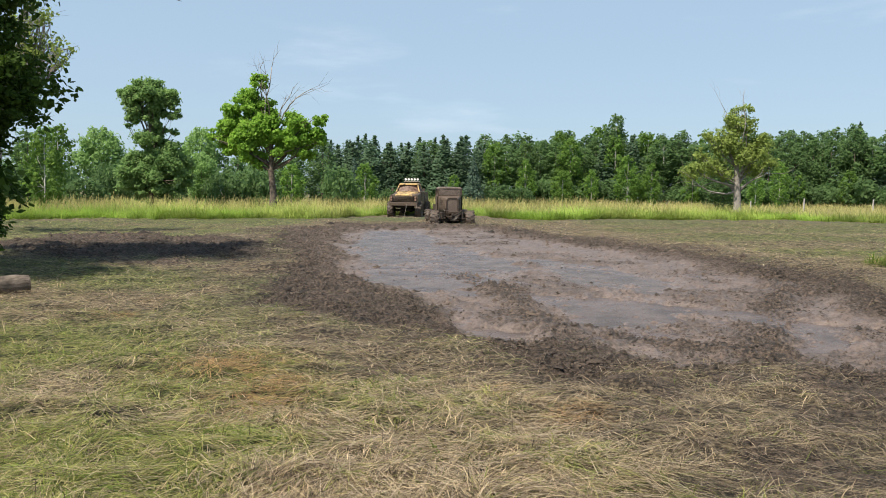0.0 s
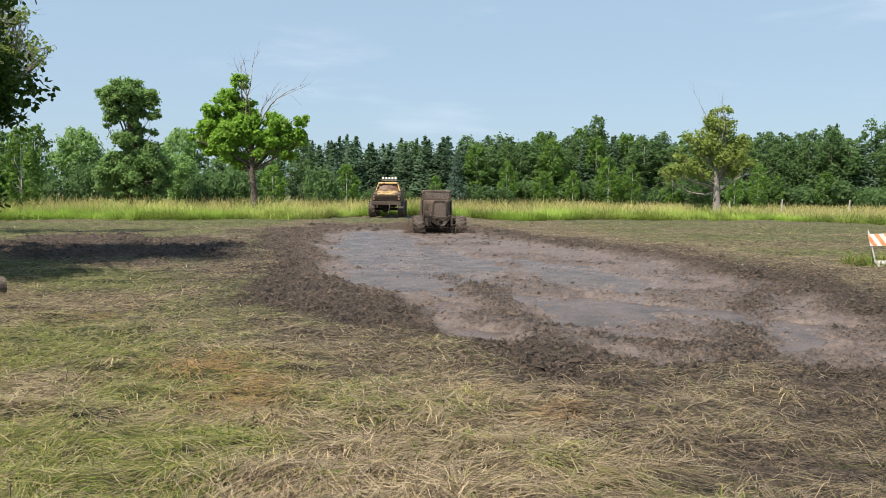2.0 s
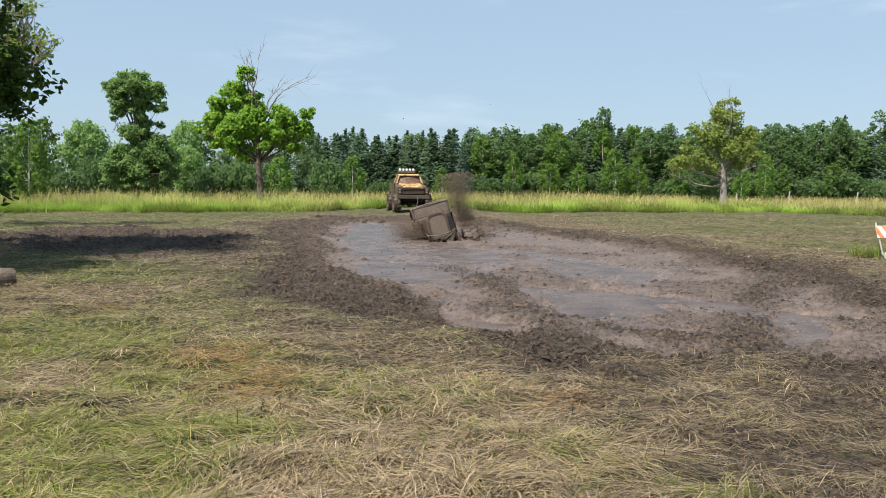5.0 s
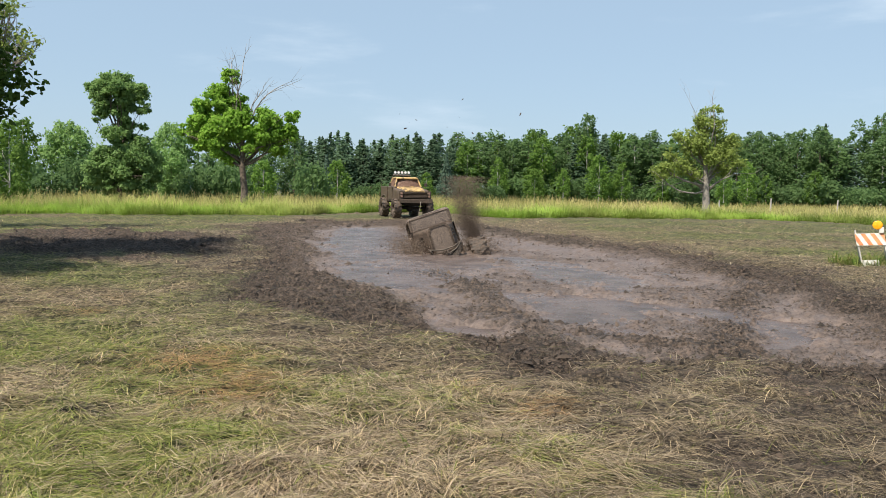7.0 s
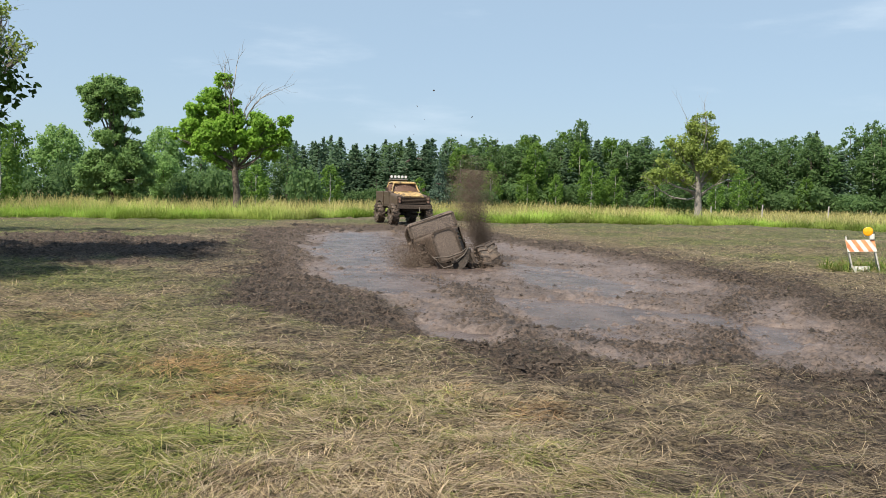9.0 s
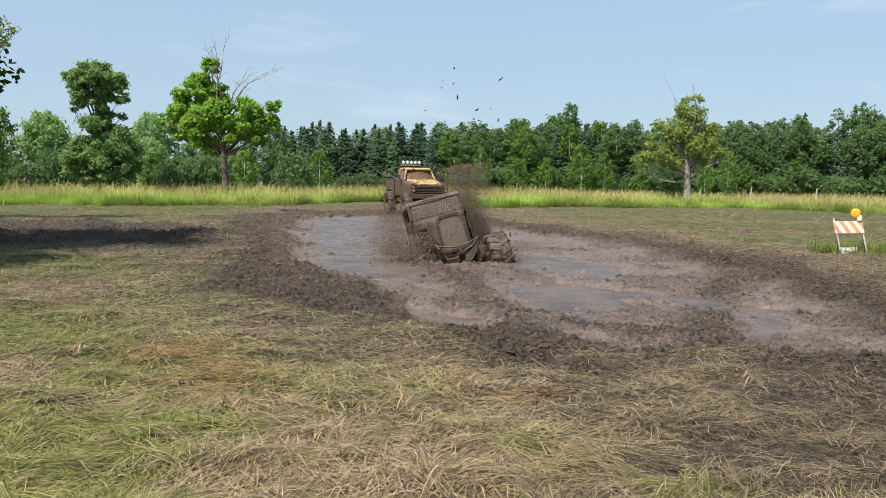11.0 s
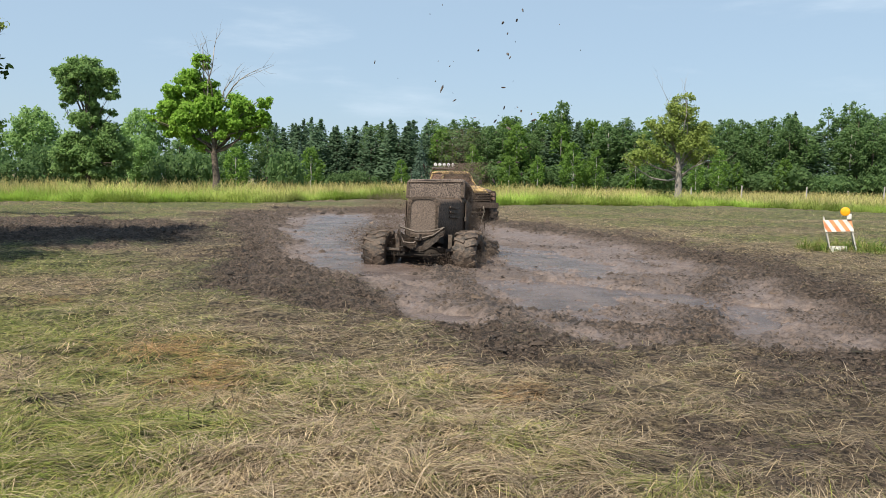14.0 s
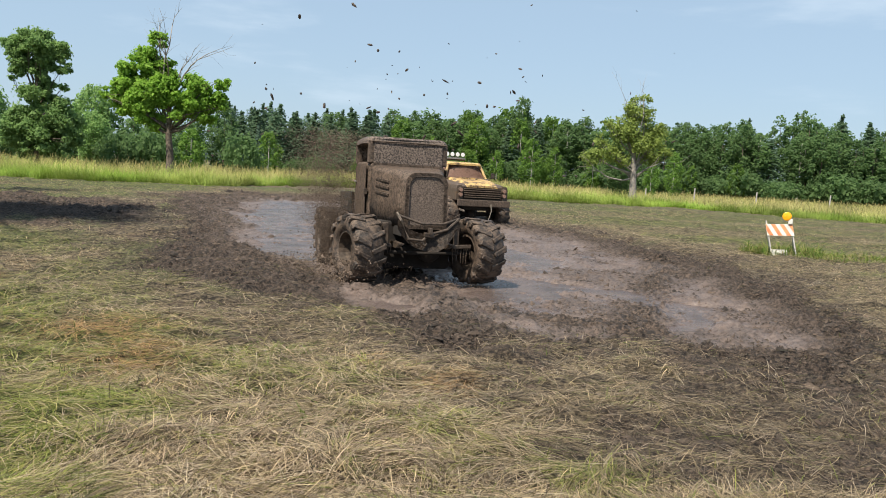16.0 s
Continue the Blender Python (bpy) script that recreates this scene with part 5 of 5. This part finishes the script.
        part("wheel_arch", pipe([(s * 0.95, 1.02, 1.10), (s * 0.97, 1.2, 1.30), (s * 0.97, 1.6, 1.36), (s * 0.97, 2.0, 1.30), (s * 0.95, 2.18, 1.10)], 0.03, 6), M_brownpaint, root)
        part("bed_rail", pipe([(s * 0.93, 0.92, 1.85), (s * 0.93, 2.55, 1.85)], 0.035), M_mud, root)
    bm = bmesh.new()
    box(bm, -0.9, 0.9, 0.92, 2.5, 1.22, 1.30)
    part("bed_floor", bm, M_mud, root)
    bm = bmesh.new()
    box(bm, -0.9, 0.9, 2.5, 2.56, 1.26, 1.82)
    part("tailgate", bm, M_brownpaint, root, bevel=0.01)
    # roll bar with five lamps
    part("roll_bar", pipe([(-0.64, 1.0, 1.3), (-0.64, 1.0, 2.40), (-0.54, 1.0, 2.56), (0.54, 1.0, 2.56), (0.64, 1.0, 2.40), (0.64, 1.0, 1.3)], 0.04), M_mud, root, "tube roll bar behind the cab")
    bm = bmesh.new()
    box(bm, -0.56, 0.56, 0.93, 1.03, 2.58, 2.65)
    bar = part("light_bar", bm, M_chrome, root, "pale lamp rail", bevel=0.01)
    for k in range(5):
        x = -0.44 + 0.22 * k
        bm = bmesh.new()
        cyl(bm, (x, 0.92, 2.76), (x, 1.04, 2.76), 0.10, 0.06, 18)
        lamp = part("spot_lamp", bm, M_iron, bar, "round roof spot lamp", smooth=False)
        bm = bmesh.new()
        cyl(bm, (x, 0.905, 2.76), (x, 0.925, 2.76), 0.075, 0.088, 18)
        part("spot_lens", bm, M_lens, lamp, "pale glass lens")
    part("antenna", pipe([(-0.95, 2.4, 1.85), (-1.0, 2.45, 2.6)], 0.012, 5), M_iron, root)
    wheels = []
    for k, (x, y) in enumerate(((-0.98, -1.5), (0.98, -1.5), (-0.98, 1.55), (0.98, 1.55))):
        wheels.append(tyre_wheel(root, x, y, 0.6, 0.61, 0.42, 0.26, 15, 20 + k, M_tyre))
    tagged(root, "lifted yellow vintage pickup coated in mud with roof lamps", "truck")
    return root, wheels


rat, rat_wheels = build_rat()
pick, pick_wheels = build_pickup()

# ---- paths of the two trucks ----
RAT_ROWS = [
    (0, pose(0.35, 45.06, -0.25, 0, 0, 6)),
    (0.5, pose(0.45, 42.82, -0.29, 0, 0, 6)),
    (1, pose(0.57, 41.54, -0.32, 0, 0, 5)),
    (1.5, pose(0.59, 39.97, -0.28, -2, 1, 4)),
    (2, pose(0.58, 38.36, -0.43, -4, 0, 5)),
    (2.5, pose(0.68, 35.77, -0.56, -5, 0, 4)),
    (3, pose(0.39, 33.74, -0.59, -6, 0, 2)),
    (3.5, pose(0.31, 31.05, -0.79, -10, -3, 1)),
    (6, pose(0.88, 27.07, -1.21, -11, -20, 8)),
    (6.5, pose(1.01, 25.76, -1.18, -11, -20, 8)),
    (7, pose(1.18, 24.73, -1.23, -11, -19, 7)),
    (7.5, pose(1.14, 23.81, -1.21, -11, -17, 7)),
    (8, pose(1.21, 23.21, -1.20, -11, -17, 6)),
    (8.5, pose(1.36, 22.62, -1.14, -11, -18, 6)),
    (9, pose(1.42, 21.95, -1.13, -13, -19, 8)),
    (11.5, pose(1.56, 18.83, -0.91, -9, -13, 8)),
    (12, pose(1.64, 18.41, -0.85, -9, -11, 6)),
    (12.5, pose(1.73, 18.46, -0.89, -9, -9, 3)),
    (13, pose(1.55, 18.64, -0.74, -9, -5, -4)),
    (13.5, pose(1.47, 18.68, -0.77, -10, -3, -13)),
    (14, pose(1.18, 18.37, -0.67, -9, -1, -15)),
    (14.5, pose(1.03, 17.68, -0.47, -10, 0, -14)),
    (15, pose(0.94, 16.10, -0.31, -12, 0, -10)),
    (15.5, pose(0.89, 14.38, -0.24, -12, 0, 1)),
    (15.8, pose(1.00, 14.05, -0.21, -5, 0, 7)),
    (16, pose(1.14, 13.90, -0.11, -1, 0, 10)),
]
PICKUP_ROWS = [
    (0, pose(-2.40, 54.54, 0.03, 0, 0, -8)),
    (0.5, pose(-2.25, 54.54, 0.14, 0, 0, -7)),
    (1, pose(-2.45, 54.61, 0.10, 0, 0, -5)),
    (1.5, pose(-2.51, 54.23, 0.18, 0, 0, -3)),
    (2, pose(-2.54, 53.62, 0.15, 0, 0, -1)),
    (2.5, pose(-2.49, 53.07, 0.15, 0, 0, 2)),
    (3, pose(-2.36, 52.05, 0.07, 0, 0, 4)),
    (3.5, pose(-2.23, 51.05, 0.16, 0, 0, 6)),
    (6, pose(-1.02, 48.57, 0.10, 0, 0, 12)),
    (6.5, pose(-0.90, 47.84, 0.17, 0, 0, 14)),
    (7, pose(-0.61, 47.14, 0.17, 0, 0, 16)),
    (7.5, pose(-0.51, 46.52, 0.20, 0, 0, 17)),
    (8, pose(-0.46, 46.03, 0.18, 0, 0, 17)),
    (8.5, pose(-0.44, 45.57, 0.16, 0, 0, 17)),
    (9, pose(-0.33, 45.01, 0.16, 0, 0, 17)),
    (11.5, pose(1.20, 39.06, -0.02, 0, 0, 16)),
    (12, pose(1.38, 38.56, -0.04, 0, 0, 15)),
    (12.5, pose(1.70, 37.52, -0.11, 0, 0, 15)),
    (13, pose(1.88, 36.48, -0.17, 0, 0, 16)),
    (13.5, pose(2.33, 35.43, -0.11, 0, 0, 19)),
    (14, pose(2.83, 34.17, -0.32, 0, 0, 22)),
    (14.5, pose(3.82, 32.35, -0.22, 0, 0, 24)),
    (15, pose(4.47, 31.29, -0.28, 0, 0, 14)),
    (15.5, pose(4.45, 29.92, -0.35, 0, 0, 12)),
    (16, pose(4.36, 28.77, -0.28, 0, 0, 14)),
]

# ---- flying mud ----


def blob_mesh(name, seed, size):
    bm = bmesh.new()
    bmesh.ops.create_icosphere(bm, subdivisions=1, radius=size)
    r = random.Random(seed)
    st = (r.uniform(0.35, 0.9), r.uniform(0.4, 0.9), r.uniform(1.0, 2.8))
    for q in bm.verts:
        k = r.uniform(0.65, 1.25)
        q.co = Vector((q.co.x * st[0] * k, q.co.y * st[1] * k, q.co.z * st[2] * k))
    me = bpy.data.meshes.new(name)
    bm.to_mesh(me)
    bm.free()
    me.materials.append(M_wetmud)
    return me


M_mist = simple("mud_drops", (0.10, 0.070, 0.050), (0.17, 0.125, 0.094), 8, 0.9, relief=0.0)


def spray_mesh(name, seed, n, half, height, drop, fan=0.0, power=1.0):
    """A cloud of mud drops thrown up in a column that thins with height."""
    rs = np.random.RandomState(seed)
    t = rs.rand(n) ** (1.05 * power)
    z = t * height
    wide = half * (0.55 + 0.9 * t)
    swirl = np.stack([np.sin(z * 2.3 + seed), np.cos(z * 1.7 + seed)], 1) * 0.25 * half
    p = np.stack([rs.normal(0, 1, n) * wide * 0.5 + swirl[:, 0] + fan * z, rs.normal(0, 1, n) * wide * 0.5 + swirl[:, 1], z], 1)
    s = drop * rs.uniform(0.5, 1.5, n) * (1 + 2.0 * (rs.rand(n) < 0.006))
    corner = rs.normal(0, 0.75, (n, 3, 3))
    co = p[:, None, :] + corner * s[:, None, None]
    ob = raw_mesh(name, co.reshape(-1, 3), np.arange(3 * n).reshape(-1, 3), M_mist)
    return tagged(ob, "dark brown mud spray thrown up by a spinning tyre", "mud spray", kind="stuff")


def pose_at(rows, t):
    for (t0, a), (t1, b) in zip(rows, rows[1:]):
        if t <= t1:
            k = (t - t0) / (t1 - t0)
            return Matrix.Translation(a.translation.lerp(b.translation, k)) @ a.to_quaternion().slerp(b.to_quaternion(), k).to_matrix().to_4x4()
    return rows[-1][1]


SPRAYS = [  # spray, place on the truck, and its height over the mud by time
    (spray_mesh("mud_spray", 1, 190000, 0.46, 2.5, 0.0062, -0.14, 1.5), (0.95, 0.4), ((0, -4), (1.4, -3.4), (2.2, -0.9), (3, 0.1), (6, -0.1), (8, 0.05), (9, 0.2), (11.5, -0.1), (13.2, -0.25), (14.3, -0.15), (15, -0.4), (15.6, -2.6), (16, -3.4))),
    (spray_mesh("mud_spray", 2, 170000, 0.60, 2.4, 0.0054, -0.10, 1.4), (-1.1, 0.7), ((0, -4), (2.2, -3.6), (3, -1.7), (6, -1.5), (9, -1.3), (12, -1.0), (13.4, -0.5), (14.3, -1.0), (15, -0.4), (16, 0.1))),
    (spray_mesh("mud_spray", 3, 16000, 0.70, 0.6, 0.010, 0.25, 1.4), (1.05, -1.3), ((0, -2), (1.2, -1.6), (2.2, 0.1), (3.4, 0.32), (6, -0.1), (9, -0.15), (12, -0.2), (14.5, -0.3), (16, -0.55))),
    (spray_mesh("mud_spray", 4, 16000, 0.75, 0.6, 0.010, -0.30, 1.4), (-1.05, -1.2), ((0, -2), (1.0, -1.5), (1.6, -0.1), (2.4, 0.15), (3.4, 0.32), (6, -0.1), (9, -0.1), (12, 0.05), (13, 0.25), (14.3, 0.25), (15, -0.15), (16, -0.25))),
    (spray_mesh("mud_spray", 5, 30000, 0.42, 3.8, 0.0058, 0.06, 0.8), (0.3, 1.6), ((0, -6), (7.5, -5.5), (8.4, -1.4), (9, -0.6), (10, -3.0), (12, -1.2), (13, -0.8), (14.6, -0.4), (15.3, -1.5), (16, -2.6))),
]


def spray_rows(ob, place, lift):
    rows, r = [], random.Random(len(ob.name) + int(place[0] * 100))
    for k in range(81):
        t = k * 0.2
        m = pose_at(RAT_ROWS, t)
        p = m @ Vector((place[0], place[1], 0.4))
        z = float(np.interp(t, [q[0] for q in lift], [q[1] for q in lift])) + r.uniform(-0.08, 0.08)
        a = math.degrees(m.to_euler().z) + 14 * math.sin(t * 6.1 + place[0])
        rows.append((t, pose(p.x, p.y, WATER_Z + z, 4 * math.sin(t * 5), 5 * math.cos(t * 4.3), a)))
    return rows


CLODS = []
for k in range(215):
    me = blob_mesh("mud_clod", k, random.Random(k).choice([0.016, 0.021, 0.027, 0.033, 0.044]))
    c = tagged(new("mud_clod", me), "wet brown clod of mud flung into the air", "mud clod", "flung mud clods")
    CLODS.append(c)


def clod_rows(k):
    """A clod lies in the pit's mud, is thrown up by a rear tyre, falls back and may be thrown again."""
    r = random.Random(900 + k)
    rows, t = [], 0.0
    last = k >= 140
    launch = (14.45 + 1.15 * r.random()) if last else (2.2 + 3.5 * r.random()) if k % 3 == 0 else (5.2 + r.random() * 6 if k % 3 == 1 else 10.6 + r.random() * 4.0)
    m = pose_at(RAT_ROWS, launch)
    start = m @ Vector((r.choice((-1.0, 1.0, 0.9)), 1.6, 0.0))
    rows.append((0.0, pose(start.x, start.y, -0.5)))
    while launch < 15.7:
        m = pose_at(RAT_ROWS, launch)
        p = m @ Vector((r.choice((-1.0, 1.0, 0.9)), 1.6, 0.0))
        p.z = -0.35
        late = launch > 13.6
        strong = 13.0 if launch > 10.5 else 10.5
        vel = Vector((r.gauss(0.2, (1.5 if last else 2.2) if late else 0.8), r.gauss(-0.4 if last else -0.8, 0.9), r.uniform(6.5, 10.0) if last else r.uniform(6.0, strong)))
        spin = Vector((r.uniform(-300, 300), r.uniform(-300, 300), 0))
        if launch - 0.12 > rows[-1][0]:
            rows.append((launch - 0.1, pose(p.x, p.y, -0.5)))
        s, hit = 0.0, None
        while hit is None and launch + s <= 16.05:
            q = p + vel * s + Vector((0, 0, -4.905)) * s * s
            if s > 0.3 and q.z < -0.3:
                hit = launch + s
                rows.append((hit, pose(q.x, q.y, -0.45)))
                break
            rows.append((launch + s, pose(q.x, q.y, q.z, spin.x * s, spin.y * s, 0)))
            s += 0.15
        if hit is None:
            break
        launch = hit + r.uniform(0.3, 1.2)
    if rows[-1][0] < 16:
        rows.append((16.0, rows[-1][1]))
    return [q for q in rows if q[0] <= 16.05]

# ---- loose clods on the churned ground ----


def build_clods(n=78000):
    """Small torn lumps of soil along the rim, the ruts and over the pit, with straw-like crumbs between them."""
    rs = np.random.RandomState(12)
    m = 900000
    y = np.exp(rs.uniform(math.log(4.0), math.log(44), m))
    x = rs.uniform(-0.62, 0.80, m) * (y + 1)
    z, mud, green, dirt, wet = ground_fields(x, y)
    patch = smooth01(fbm(x, y, 1.3, 3, 61), -0.25, 0.35)
    want = rs.rand(m) < (mud > 0.3) * (0.012 + 0.50 * dirt * (0.3 + 0.7 * patch) + 0.10 * patch ** 2) * (1 - 0.75 * wet)
    want &= z > WATER_Z - 0.015
    x, y, z, dirt = x[want][:n], y[want][:n], z[want][:n], dirt[want][:n]
    k = len(x)
    top = np.array([(1, 0, 0), (0, 1, 0), (-1, 0, 0), (0, -1, 0), (0, 0, 1)], float)
    tri = np.array([(0, 1, 4), (1, 2, 4), (2, 3, 4), (3, 0, 4)])
    size = rs.uniform(0.004, 0.012, k) * (0.6 + y / 12) * (1 + 1.3 * (rs.rand(k) < 0.05))
    shape = np.stack([rs.uniform(0.5, 2.8, k), rs.uniform(0.4, 1.3, k), rs.uniform(0.5, 1.5, k)], 1)
    co = top[None] * (1 + rs.normal(0, 0.28, (k, 5, 1))) * shape[:, None, :] * size[:, None, None]
    co[:, 4, :2] += rs.normal(0, 0.4, (k, 2)) * size[:, None]
    spin = rs.uniform(0, 2 * np.pi, k)
    cs, sn = np.cos(spin)[:, None], np.sin(spin)[:, None]
    co = np.stack([co[..., 0] * cs - co[..., 1] * sn, co[..., 0] * sn + co[..., 1] * cs, co[..., 2]], -1)
    co = co + np.stack([x, y, z - size * 0.15], 1)[:, None, :]
    ob = raw_mesh("soil_clods", co.reshape(-1, 3), (np.arange(k)[:, None, None] * 5 + tri[None]).reshape(-1, 3), M_clod)
    return tagged(ob, "loose dark clods of torn wet soil", "soil", kind="stuff")


def clod_material():
    m, n, l, b = material("torn_soil", 0.85)
    g = n.new("ShaderNodeNewGeometry")
    l.new(ramp(n, l, g.outputs["Random Per Island"], [(0.0, (0.014, 0.010, 0.007)), (0.6, (0.050, 0.034, 0.024)), (1.0, (0.105, 0.074, 0.054))]), b.inputs["Base Color"])
    bump(n, l, noise_node(n, l, 60, 4), b, 0.7, 0.02)
    return m


M_clod = clod_material()
build_clods()


def spin_rows(wheel, speeds, step=0.1, steer=((0, 0), (16, 0))):
    """Rows for a turning wheel: speeds are (seconds, turns in degrees a second)."""
    at, rows, a = Vector(wheel.location), [], 0.0
    ts = [k * step for k in range(int(16 / step) + 1)]
    for t in ts:
        s = float(np.interp(t, [q[0] for q in steer], [q[1] for q in steer]))
        rows.append((t, Matrix.Translation(at) @ pose(0, 0, 0, 0, 0, s) @ Matrix.Rotation(radians(a), 4, "X")))
        a += step * float(np.interp(t, [q[0] for q in speeds], [q[1] for q in speeds]))
    return rows


def motions():
    for ob, place, lift in SPRAYS:
        walk(ob, spray_rows(ob, place, lift))
    for k, c in enumerate(CLODS):
        walk(c, clod_rows(k))
    walk(rat, RAT_ROWS)
    walk(pick, PICKUP_ROWS)
    fast = ((0, 200), (1.2, 400), (2, 780), (15, 780), (16, 760))
    slow = ((0, 20), (3, 110), (4, 200), (16, 200))
    for k, w in enumerate(rat_wheels):
        walk(w, spin_rows(w, fast, steer=((0, 0), (13, -4), (14.5, -8), (15.3, 4), (16, 15)) if k < 2 else ((0, 0), (16, 0))))
    for k, w in enumerate(pick_wheels):
        walk(w, spin_rows(w, slow, 0.25))


motions()
